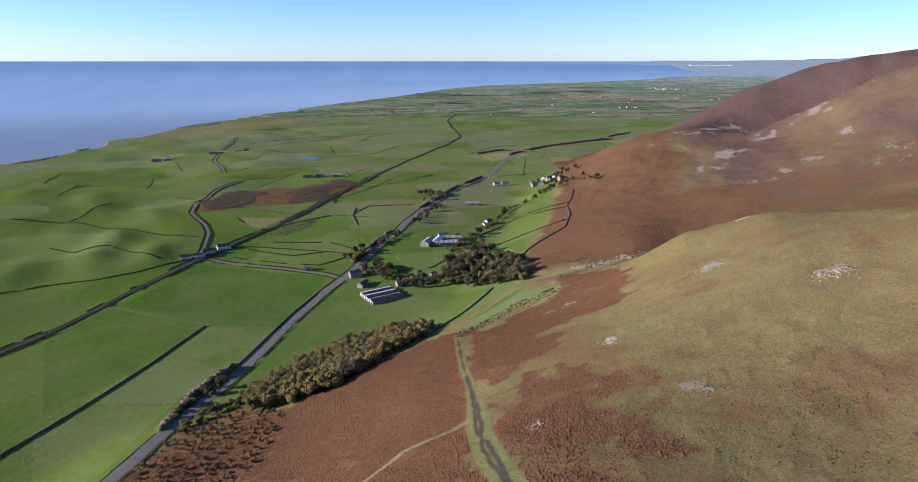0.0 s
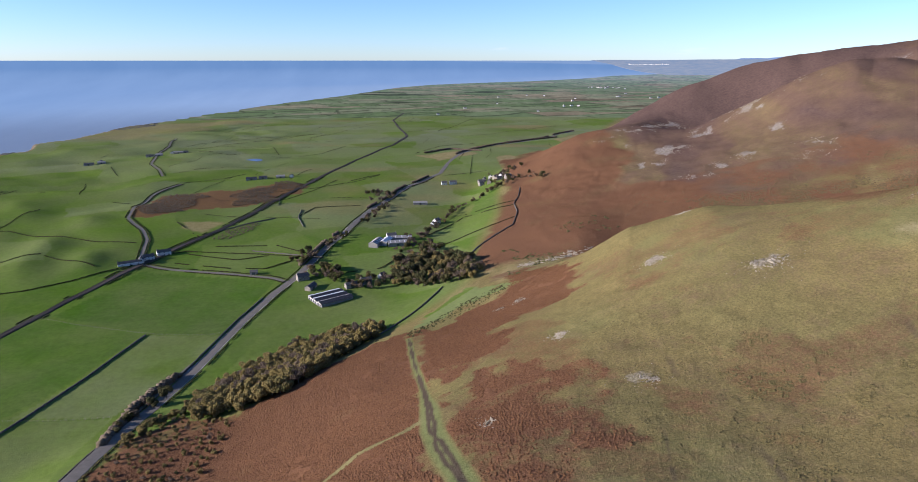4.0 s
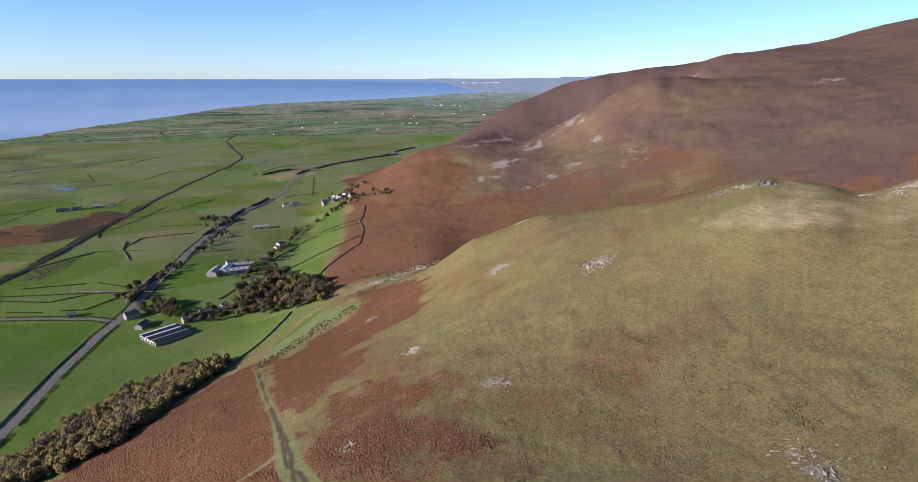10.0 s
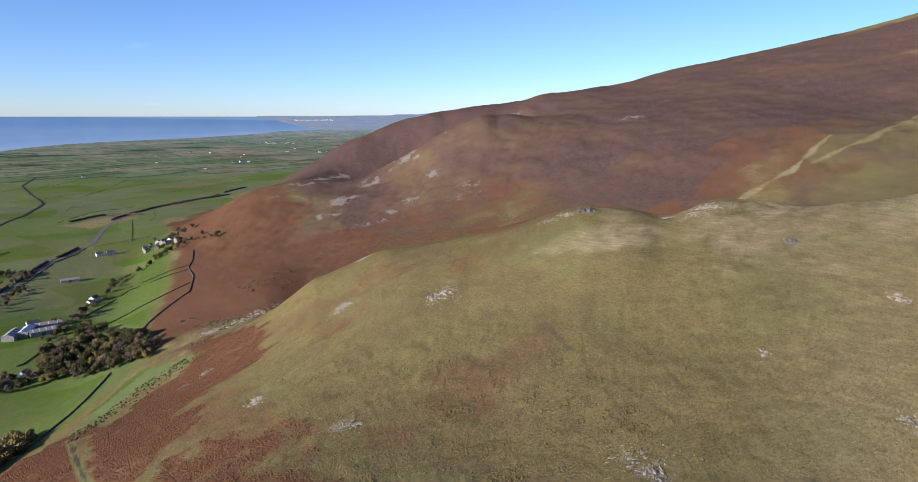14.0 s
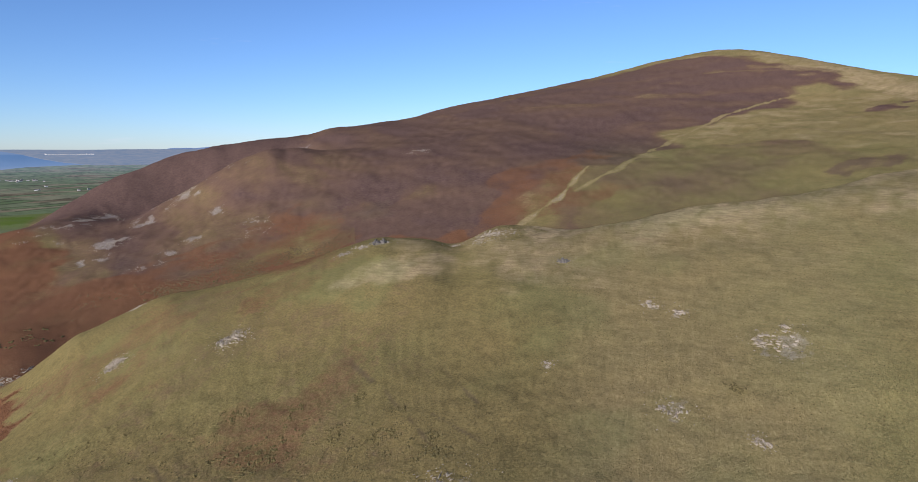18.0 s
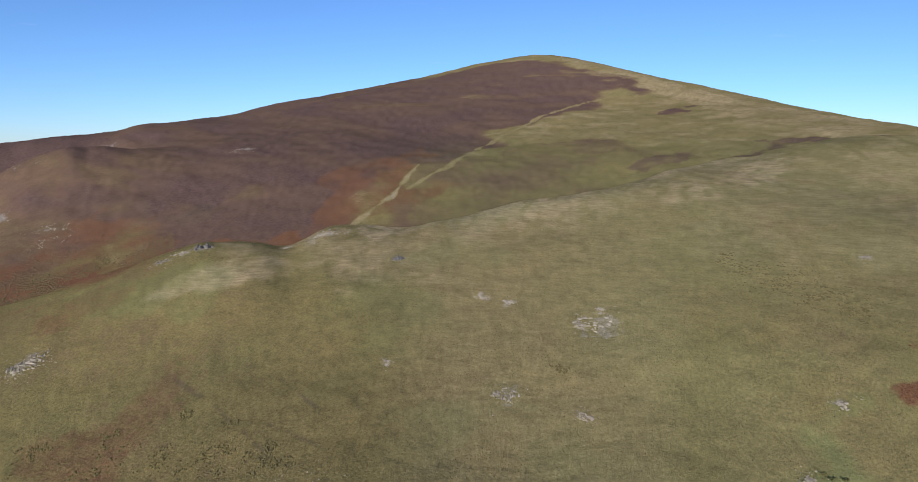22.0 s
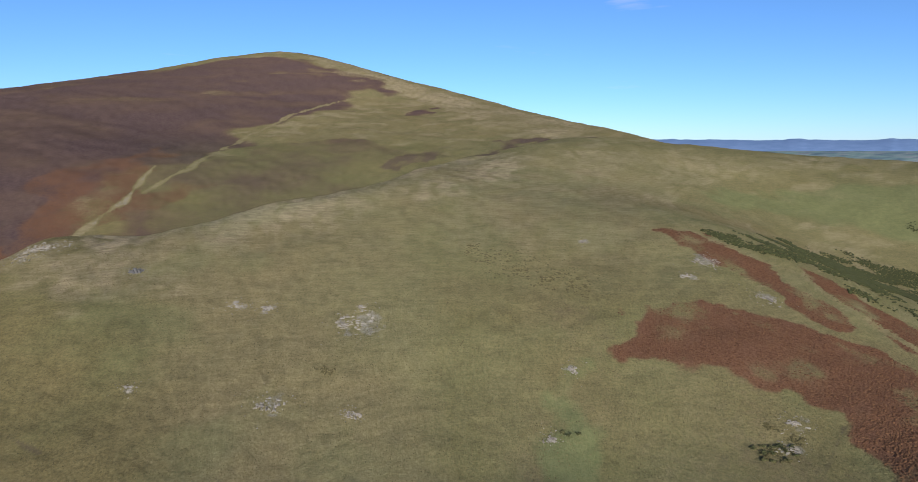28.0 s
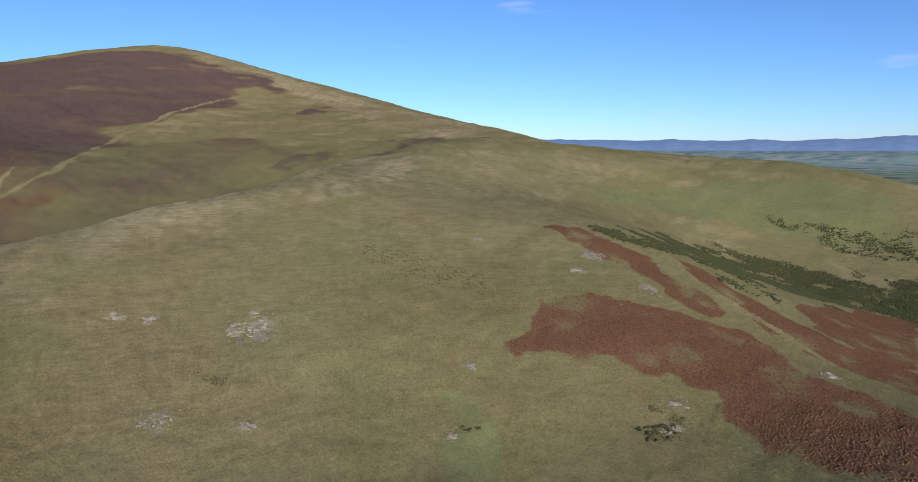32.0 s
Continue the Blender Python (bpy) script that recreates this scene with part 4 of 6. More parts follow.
    dry = np.maximum(dry, 0.35 * smooth(4.0, 1.4, side + mottle(x, y, 10, 2, 36)))
    turf = np.maximum(turf, 0.3 * smooth(4.0, 1.4, side))
    bracken = bracken * smooth(1.5 + 2.5 * lower, 3.2 + 3 * lower, down) * smooth(1.4, 2.8, side)
    mud = smooth(1.4, 0.5, np.abs(down - 0.6 * lower + 0.8 * mottle(x, y, 12, 2, 48)))
    bare = np.zeros_like(x)
    for line in SHEEP_TRACKS:
        mud = np.maximum(mud, 0.60 * smooth(1.1, 0.2, near_line(x, y, line) + 0.7 * mottle(x, y, 9, 2, 47)) * np.clip(0.6 + 0.8 * mottle(x, y, 25, 2, 48), 0, 1))
    for line, wide, pale in ((PATH_STREAM, 3.6, 0.55), (PATH_UP, 2.8, 0.45), (TRACK_EAST, 2.0, 0.32)):
        d = np.abs(near_line(x, y, line) + wide * (1.0 * mottle(x, y, 26, 4, 49) - 0.2))
        bracken *= smooth(wide, wide * 1.5, d)
        heather *= smooth(wide, wide * 1.5, d)
        dry = np.maximum(dry, pale * smooth(wide * 1.4, wide * 0.5, d))
        if wide > 3:
            bare = np.maximum(bare, 0.3 * np.clip(0.6 + 0.9 * mottle(x, y, 22, 3, 50), 0, 1) * smooth(wide, wide * 0.4, d))
    for ox, oy, half in OUTCROPS + OUTCROPS_B:
        near = np.nonzero((np.abs(x - ox) < 2.5 * half) & (np.abs(y - oy) < 2.5 * half))[0]
        if len(near) and math.hypot(ox, oy) < 520:
            px, py = x[near], y[near]
            d = np.hypot(px - ox, py - oy) + half * 0.9 * mottle(px, py, max(3.0, half), 3, 54)
            bare[near] = np.maximum(bare[near], 0.36 * smooth(half * 1.1, half * 0.2, d))
    for a, b in SCREE:
        near = np.nonzero((x > min(a[0], b[0]) - 80) & (x < max(a[0], b[0]) + 80) & (y > min(a[1], b[1]) - 80) & (y < max(a[1], b[1]) + 80))[0]
        px, py = x[near], y[near]
        d = near_line(px, py, [a, b], 80) + 16 * mottle(px, py, 40, 3, 52)
        spots = mottle(px * 0.9 - py * 0.3, (py * 0.9 + px * 0.3) * 0.6, 15, 4, 53)
        bare[near] = np.maximum(bare[near], 0.46 * smooth(42, 4, d) * smooth(0.3, 0.95, spots + 0.45 * smooth(14, 2, d)))
    wx, wy = x + 30 * mottle(x, y, 120, 2, 70), y + 30 * mottle(x, y, 120, 2, 69)
    cell = value_noise(np.floor((wx + 0.35 * wy) / 170), np.floor((wy - 0.35 * wx) / 130), 71)
    # tint rises with distance, which paints haze into the pasture colour
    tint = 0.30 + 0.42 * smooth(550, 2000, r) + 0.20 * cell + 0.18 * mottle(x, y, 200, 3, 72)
    for poly, v in ((FIELD_BRIGHT, 0.05), (FIELD_BRIGHT_B, 0.12), (FIELD_PALE, 0.62), (FIELD_BELT, 0.40), (FIELD_LOW, 0.50)):
        tint = np.where(inside(x, y, poly), v + 0.12 * mottle(x, y, 40, 3, 73), tint)
    # rough brown pasture, bog and bare ground among the fields
    for poly in MEADOWS_FAR + [BROWN_FIELD, BARE_FIELD, BARE_FIELD_B]:
        sel = softly(x, y, poly, 6, 40, 74) * (h < 75)
        field = field * (1 - 0.8 * sel)
        dry = np.maximum(dry, 0.5 * sel)
    sel = softly(x, y, SCRUB_BOG, 12, 40, 75) > 0.5
    field = np.where(sel, 0.1, field)
    bracken = np.where(sel, 0.8, bracken)
    wet = smooth(0.45, 1.0, mottle(x * 0.6, y, 260, 4, 76)) * smooth(800, 1200, r) * low
    field = field * (1 - 0.65 * wet)
    dry = np.maximum(dry, 0.3 * wet)
    field = np.maximum(field, turf * ~low)
    tint = np.where(~low & (turf > 0) & (h > 58), 0.72, tint)
    shore = from_shore(x, y)
    field = np.where((shore < 14) & low, 0.15, field)
    dry = np.where((shore < 22) & low, 0.25, dry)
    bare = np.where((shore < 12) & low, 0.28, bare)
    heather = np.where((shore < 10) & low, 0.75, heather)
    bracken = np.where(field > 0.6, 0, bracken)
    return bracken, heather, field, dry, bare, tint, mud


br, he, fi, dr, ba, ti, mu = covers(gx, gy, gz)
colour = land.data.attributes.new("cover", "FLOAT_COLOR", "POINT")
colour.data.foreach_set("color", np.stack([br, he, fi, np.ones_like(br)], -1).astype(np.float32).ravel())
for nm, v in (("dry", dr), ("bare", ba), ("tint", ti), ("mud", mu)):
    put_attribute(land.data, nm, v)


def far_plain_material():
    m, n, l = material("far_farmland_painted_haze")
    p = n["Principled BSDF"]
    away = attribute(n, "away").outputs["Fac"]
    plot = attribute(n, "plot").outputs["Fac"]
    ramp = n.new("ShaderNodeValToRGB")
    for e, (at, c) in enumerate(((0.0, (0.100, 0.150, 0.062)), (0.45, (0.148, 0.190, 0.095)), (0.68, (0.195, 0.208, 0.122)), (0.86, (0.240, 0.208, 0.128)), (1.0, (0.120, 0.095, 0.060)))):
        el = ramp.color_ramp.elements[e] if e < 2 else ramp.color_ramp.elements.new(1)
        el.position, el.color = at, (*c, 1)
    l.new(plot, ramp.inputs["Fac"])
    f, _ = noise_fac(n, l, 0.02, 5, 0.7, 0.4, 0.6, (15, 1, 0.4, 1))
    c = mixed(n, l, 0.35, ramp.outputs["Color"], mixed(n, l, f, (0.6, 0.62, 0.6), (1.3, 1.25, 1.2)), "MULTIPLY")
    c = mixed(n, l, attribute(n, "copse").outputs["Fac"], c, (0.034, 0.040, 0.024))
    l.new(c, p.inputs["Base Color"])
    # bluish glow that grows with distance, painted in as haze
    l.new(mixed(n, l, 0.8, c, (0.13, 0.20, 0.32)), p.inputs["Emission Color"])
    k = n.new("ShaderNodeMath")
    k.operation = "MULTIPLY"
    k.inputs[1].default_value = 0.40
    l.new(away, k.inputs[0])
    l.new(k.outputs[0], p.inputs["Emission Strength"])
    p.inputs["Specular IOR Level"].default_value = 0
    level(n, l, p)
    return m


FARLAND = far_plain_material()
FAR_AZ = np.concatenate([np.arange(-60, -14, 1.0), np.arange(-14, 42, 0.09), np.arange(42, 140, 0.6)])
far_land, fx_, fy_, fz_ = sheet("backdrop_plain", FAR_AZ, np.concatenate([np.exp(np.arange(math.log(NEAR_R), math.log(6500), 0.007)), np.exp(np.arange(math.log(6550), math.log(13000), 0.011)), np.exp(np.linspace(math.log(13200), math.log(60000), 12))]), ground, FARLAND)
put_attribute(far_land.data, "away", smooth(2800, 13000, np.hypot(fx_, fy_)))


def plots(x, y):
    """Fields of uneven size with hedges and copses along their edges."""
    u = x * 0.93 + y * 0.36 + 45 * mottle(x, y, 420, 2, 301)
    v = y * 0.93 - x * 0.36 + 45 * mottle(x, y, 420, 2, 302)
    row = np.floor(v / 210)
    u = u + 130 * value_noise(row, row * 0, 303)
    col = np.floor(u / 300)
    kind = 0.5 + 0.5 * value_noise(col, row, 304)
    split = value_noise(col, row, 305) > 0.1
    kind = np.where(split & (v / 210 - row > 0.5), 0.5 + 0.5 * value_noise(col, row, 306), kind)
    du, dv = np.minimum(u - col * 300, col * 300 + 300 - u), np.minimum(v - row * 210, row * 210 + 210 - v)
    dv = np.where(split, np.minimum(dv, np.abs(v - row * 210 - 105)), dv)
    line = np.maximum(smooth(11, 4, du), smooth(24, 8, dv)) * (mottle(x, y, 120, 3, 307) > -0.35)
    wood = smooth(0.75, 1.0, mottle(x * 0.6, y * 1.2, 330, 4, 308))
    return kind, np.maximum(0.62 * line, 0.9 * wood)


kind_, copse_ = plots(fx_, fy_)
put_attribute(far_land.data, "plot", np.clip(0.15 + 0.75 * kind_ + 0.15 * mottle(fx_, fy_, 700, 3, 309), 0, 1))
put_attribute(far_land.data, "copse", copse_)
tagged(far_land, "distant farmland with painted haze reaching to the horizon", "farmland", kind="structure")
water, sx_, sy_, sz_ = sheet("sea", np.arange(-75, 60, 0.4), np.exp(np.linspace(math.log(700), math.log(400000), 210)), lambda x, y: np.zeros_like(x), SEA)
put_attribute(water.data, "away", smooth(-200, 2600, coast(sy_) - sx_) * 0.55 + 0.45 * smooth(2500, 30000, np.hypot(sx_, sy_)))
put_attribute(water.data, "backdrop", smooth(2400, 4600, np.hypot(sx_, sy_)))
tagged(water, "calm blue sea reaching to a sharp horizon", "sea", kind="structure")


# ---- helpers for things ----
def height(x, y):
    return float(ground(np.array([x]), np.array([y]))[0])


def mesh(name, verts, faces, mats, slots=None, smooth_faces=False):
    me = bpy.data.meshes.new(name)
    me.from_pydata([tuple(map(float, v)) for v in verts], [], faces)
    for m in mats if isinstance(mats, (list, tuple)) else [mats]:
        me.materials.append(m)
    if slots is not None:
        me.polygons.foreach_set("material_index", slots)
    if smooth_faces:
        me.polygons.foreach_set("use_smooth", [True] * len(me.polygons))
    return me


def part(name, me, parent, label="", m=None):
    ob = new(name, me)
    ob.parent = parent
    if m is not None:
        ob.matrix_basis = m
    return tagged(ob, label)


def thing(name, m, label, category, group=""):
    ob = new(name)
    ob.empty_display_size = 0.5
    ob.matrix_basis = m
    return tagged(ob, label, category, group)


def resample(line, step):
    p = np.array(line, float)
    d = np.r_[0, np.cumsum(np.hypot(*np.diff(p, axis=0).T))]
    n = max(2, int(d[-1] / step) + 1)
    s = np.linspace(0, d[-1], n)
    q = np.stack([np.interp(s, d, p[:, 0]), np.interp(s, d, p[:, 1])], 1)
    for _ in range(3):
        if n > 4:
            q[1:-1] = (q[:-2] + 2 * q[1:-1] + q[2:]) / 4
    return q


def sideways(q):
    t = np.gradient(q, axis=0)
    t /= np.hypot(t[:, 0], t[:, 1])[:, None] + 1e-9
    return np.stack([t[:, 1], -t[:, 0]], 1)


def band(name, line, offsets, mat, step=5.0):
    """A strip that follows the ground: rows of (offset to the side, lift)."""
    q = resample(line, step)
    n = sideways(q)
    base = np.max([ground(*(q + n * o).T) for o, _ in offsets], axis=0)
    rows = []
    for o, lift in offsets:
        x, y = (q + n * o).T
        z = base + lift if lift >= 0 else ground(x, y) + lift
        rows.append(np.stack(drawn_in(x, y, z), -1))
    v = np.stack(rows, 1).reshape(-1, 3)
    k, c = len(offsets), len(q)
    f = [(i * k + j, i * k + j + 1, (i + 1) * k + j + 1, (i + 1) * k + j) for i in range(c - 1) for j in range(k - 1)]
    return new(name, mesh(name, v, f, mat))


ICO = bmesh.new()
bmesh.ops.create_icosphere(ICO, subdivisions=1, radius=1)
ICO_V = np.array([v.co[:] for v in ICO.verts])
ICO_F = np.array([[v.index for v in f.verts] for f in ICO.faces])
ICO.free()
rng = np.random.default_rng(7)


def clumps(name, centres, sizes, mat, squash=0.8, rugged=0.35, half=False):
    """One mesh of many small uneven clumps."""
    c, s = np.asarray(centres, float), np.asarray(sizes, float)
    n = len(c)
    if half:
        base = np.array([(math.cos(a), math.sin(a), -0.15) for a in np.arange(5) * 1.2566] + [(0.5 * math.cos(a), 0.5 * math.sin(a), 0.75) for a in np.arange(5) * 1.2566 + 0.6] + [(0, 0, 1.0)])
        tri = np.array([(i, (i + 1) % 5, 5 + i) for i in range(5)] + [((i + 1) % 5, 5 + (i + 1) % 5, 5 + i) for i in range(5)] + [(5 + i, 5 + (i + 1) % 5, 10) for i in range(5)])
    else:
        base, tri = ICO_V, ICO_F
    v = base[None] * (1 + rugged * rng.uniform(-1, 1, (n, len(base), 1)))
    a = rng.uniform(0, 6.28, n)
    ca, sa_ = np.cos(a)[:, None], np.sin(a)[:, None]
    v = np.stack([v[..., 0] * ca - v[..., 1] * sa_, v[..., 0] * sa_ + v[..., 1] * ca, v[..., 2] * squash], -1) * s[:, None, None] + c[:, None]
    f = (tri[None] + (np.arange(n) * len(base))[:, None, None]).reshape(-1, 3)
    me = bpy.data.meshes.new(name)
    me.vertices.add(v.shape[0] * v.shape[1])
    me.vertices.foreach_set("co", v.astype(np.float32).ravel())
    me.loops.add(f.size)
    me.loops.foreach_set("vertex_index", f.astype(np.int32).ravel())
    me.polygons.add(len(f))
    me.polygons.foreach_set("loop_start", np.arange(0, f.size, 3, dtype=np.int32))
    me.update(calc_edges=True)
    me.materials.append(mat)
    return me


def on_ground(x, y, lift=0.0):
    x, y = np.asarray(x, float), np.asarray(y, float)
    return np.stack(drawn_in(x, y, ground(x, y) + lift), -1)


def scatter(poly, count, seed=1, ragged=0.0):
    g = np.random.default_rng(seed)
    p = np.array(poly, float)
    lo, hi = p.min(0), p.max(0)
    q = g.uniform(lo, hi, (count * 6, 2))
    q = q[inside(q[:, 0], q[:, 1], poly, ragged, 15, seed)]
    return q[:count]


def spaced(q, gap):
    """Thins places out until no two stand nearer than the gap."""
    kept = []
    for p in q:
        if all((p[0] - k[0]) ** 2 + (p[1] - k[1]) ** 2 > gap * gap for k in kept[-260:]):
            kept.append(p)
    return np.array(kept)


# ---- roads and railway ----
road = band("road", ROAD, [(-4.9, -0.6), (-4.3, 0.16), (0, 0.24), (4.3, 0.16), (4.9, -0.6)], ASPHALT, 4)
tagged(road, "grey asphalt main road with worn verges", "road", kind="structure")
for side in (-4.2, 4.2):
    tagged(band("edge_line", ROAD[:17], [(side - 0.08, 0.2), (side + 0.08, 0.2)], RENDER_WHITE, 4), "white painted edge line", kind="structure").parent = road
layby = band("layby", LAYBY, [(-3.4, -0.6), (-2.8, 0.12), (2.8, 0.12), (3.4, -0.6)], ASPHALT, 4)
tagged(layby, "grey asphalt of the old road beside the new one", "road", kind="structure")
for nm, line in (("lane", LANE_CROSSING), ("lane", LANE_COAST), ("lane", LANE_SHORE)):
    tagged(band(nm, line, [(-2.9, -0.6), (-2.2, 0.12), (2.2, 0.12), (2.9, -0.6)], ASPHALT, 5), "narrow grey farm lane between hedges", "lane", kind="structure")
rail = band("railway", RAILWAY, [(-4.9, -0.8), (-3.7, 0.5), (3.7, 0.5), (4.9, -0.8)], BALLAST, 6)
tagged(rail, "double railway line on dark ballast", "railway", kind="structure")
for o in (-2.9, -1.46, 1.46, 2.9):
    band("rail", RAILWAY, [(o - 0.09, 0.62), (o - 0.06, 0.78), (o + 0.06, 0.78), (o + 0.09, 0.62)], STEEL, 6).parent = rail
pond = new("pond", mesh("pond", [(*p, height(*p) + 0.3) for p in [tuple(c) for c in resample(PONDS_A + PONDS_A[:1], 12)[:-1]]], [tuple(range(len(resample(PONDS_A + PONDS_A[:1], 12)) - 1))], POND))
tagged(pond, "still pale blue field pond in green pasture", "pond", kind="structure")


# ---- walls, fences and hedges ----
def stone_wall(line):
    q = resample(line, 2.5)
    n = sideways(q)
    v, f = [], []
    g = np.random.default_rng(len(q))
    for i, ((x, y), (nx, ny)) in enumerate(zip(q, n)):
        z = height(x, y)
        top = 1.35 + g.uniform(-0.22, 0.18)
        for o, h in ((-0.5, -0.5), (-0.32 + g.uniform(-0.08, 0.08), top), (0.32 + g.uniform(-0.08, 0.08), top + g.uniform(-0.1, 0.1)), (0.5, -0.5)):
            v.append((x + nx * o, y + ny * o, z + h))
        if i:
            f += [(4 * i - 4 + j, 4 * i - 3 + j, 4 * i + 1 + j, 4 * i + j) for j in range(3)]
    f += [(0, 1, 2, 3), tuple(4 * (len(q) - 1) + j for j in (3, 2, 1, 0))]
    return tagged(new("dry_stone_wall", mesh("dry_stone_wall", v, f, WALLSTONE)), "grey dry stone wall between fields and hillside", "wall", "field walls")


for line in STONE_WALLS:
    stone_wall(line)


def fence(line):
    q = resample(line, 4.0)
    ob = thing("wire_fence", Matrix(), "pale timber post and wire fence across pasture", "fence", "field fences")
    post = mesh("post", [(sx * 0.09, sy * 0.09, z) for z in (-0.3, 1.2) for sx, sy in ((-1, -1), (1, -1), (1, 1), (-1, 1))], [(4, 5, 6, 7), (0, 1, 5, 4), (1, 2, 6, 5), (2, 3, 7, 6), (3, 0, 4, 7)], TIMBER)
    for x, y in q:
        part("post", post, ob, m=pose(x, y, height(x, y)))
    for h in (0.5, 1.05):
        v = [(x, y, height(x, y) + h + d) for x, y in q for d in (-0.03, 0.03)]
        part("rail", mesh("rail", v, [(2 * i, 2 * i + 1, 2 * i + 3, 2 * i + 2) for i in range(len(q) - 1)], TIMBER), ob)


for line in FENCES:
    fence(line)


def hedge(line, tall=1.8, wide=1.1, mat=HEDGE_LEAF, label="dark clipped hedge along a field edge", gaps=0.12):
    q = resample(line, 1.2)
    far = np.hypot(*q.mean(0))
    if far > 700 and tall < 2:
        wide, tall = wide * 0.58, tall * 0.68
    if far > 1100:
        q = resample(line, 2.2 if far < 2200 else 4.0)
    keep = fractal(q[:, 0], q[:, 1], 25, 2, 91) > -1.1 + gaps * 3
    q = q[keep]
    if len(q) < 3:
        return
    k = 3
    c = np.repeat(q, k, axis=0) + rng.normal(0, wide * 0.35, (len(q) * k, 2))
    p = on_ground(c[:, 0], c[:, 1])
    p[:, 2] += rng.uniform(0.25, 1.0, len(p)) * tall * 0.75
    return tagged(new("hedge", clumps("hedge", p, rng.uniform(0.6, 1.15, len(p)) * wide, mat)), label, "hedge", "field hedges")


for line in HEDGES:
    hedge(line)
hg = random.Random(12)
for k in range(34):
    x0, y0 = hg.uniform(-800, 420), hg.uniform(950, 2650)
    along = (0.22, 0.97) if k % 2 else (0.97, -0.22)
    ln = hg.uniform(90, 260)
    line = [(x0 + along[0] * ln * s + hg.uniform(-8, 8), y0 + along[1] * ln * s + hg.uniform(-8, 8)) for s in (0, 0.33, 0.66, 1)]
    if all(x > coast(y) + 60 and hill(np.array([x]), np.array([y]))[0] < 25 for x, y in line):
        hedge(line, 1.3, 0.75, label="thin dark hedge between distant fields", gaps=0.2)
road_n = sideways(resample(ROAD[:18], 6))
road_q = resample(ROAD[:18], 6)
hedge([tuple(p) for p in road_q + road_n * 6.8], 1.7, 0.9, label="dark roadside hedge casting shade on the verge", gaps=0.2)
hedge([tuple(p) for p in (road_q - road_n * 6.8)[24:]], 1.4, 0.8, label="low dark roadside hedge", gaps=0.0)
stone_wall([tuple(p) for p in (road_q - road_n * 6.6)[:60]])
rail_q = resample(RAILWAY[:10], 8)
hedge([tuple(p) for p in rail_q + sideways(rail_q) * 7.5], 1.6, 1.1, label="scrubby hedge along the railway", gaps=0.25)
hedge([tuple(p) for p in rail_q - sideways(rail_q) * 7.5], 1.6, 1.1, label="scrubby hedge along the railway", gaps=0.3)
for lane_line in (LANE_CROSSING, LANE_COAST, LANE_SHORE):
    q = resample(lane_line, 6)
    for o in (-4.5, 4.5):
        hedge([tuple(p) for p in q + sideways(q) * o], 1.7, 1.1, label="dark hedge along a narrow lane", gaps=0.05)


# ---- trees ----
def trunk_mesh(tall, seed):
    g = random.Random(seed)
    v, f = [], []

    def limb(a, b, ra, rb):
        a, b = Vector(a), Vector(b)
        z = (b - a).normalized()
        x = z.orthogonal().normalized()
        y = z.cross(x)
        base = len(v)
        for c, r in ((a, ra), (b, rb)):
            for i in range(6):
                w = c + (x * math.cos(i * 1.0472) + y * math.sin(i * 1.0472)) * r
                v.append(tuple(w))
        f.extend((base + i, base + (i + 1) % 6, base + 6 + (i + 1) % 6, base + 6 + i) for i in range(6))

    limb((0, 0, -0.5), (0.1, 0.1, tall * 0.45), tall * 0.035, tall * 0.024)
    limb((0.1, 0.1, tall * 0.45), (g.uniform(-0.3, 0.3), g.uniform(-0.3, 0.3), tall * 0.85), tall * 0.024, 0.05)
    for i in range(7):
        a, h = i * 0.9 + g.uniform(-0.3, 0.3), g.uniform(0.28, 0.6) * tall
        limb((0.05, 0.05, h), (math.cos(a) * tall * 0.3, math.sin(a) * tall * 0.3, h + tall * g.uniform(0.12, 0.28)), tall * 0.014, 0.04)
    return mesh("trunk", v, f, BARK)


def crown_mesh(tall, seed, mat, count=190, spread=0.36, size=0.62, low=0.3):
    g = np.random.default_rng(seed)
    lobes = np.stack([g.uniform(-1, 1, 9) * tall * spread * 0.62, g.uniform(-1, 1, 9) * tall * spread * 0.62, tall * g.uniform(low + 0.12, 0.86, 9)], 1)
    lr = g.uniform(0.17, 0.27, 9) * tall
    k = g.integers(0, 9, count)
    d = g.normal(size=(count, 3))
    d /= np.linalg.norm(d, axis=1)[:, None]
    p = lobes[k] + d * (lr[k] * g.uniform(0.7, 1.08, count))[:, None] * [1, 1, 0.8]
    return clumps("crown", p, g.uniform(0.55, 1.2, count) * size, mat, 0.75, 0.4)


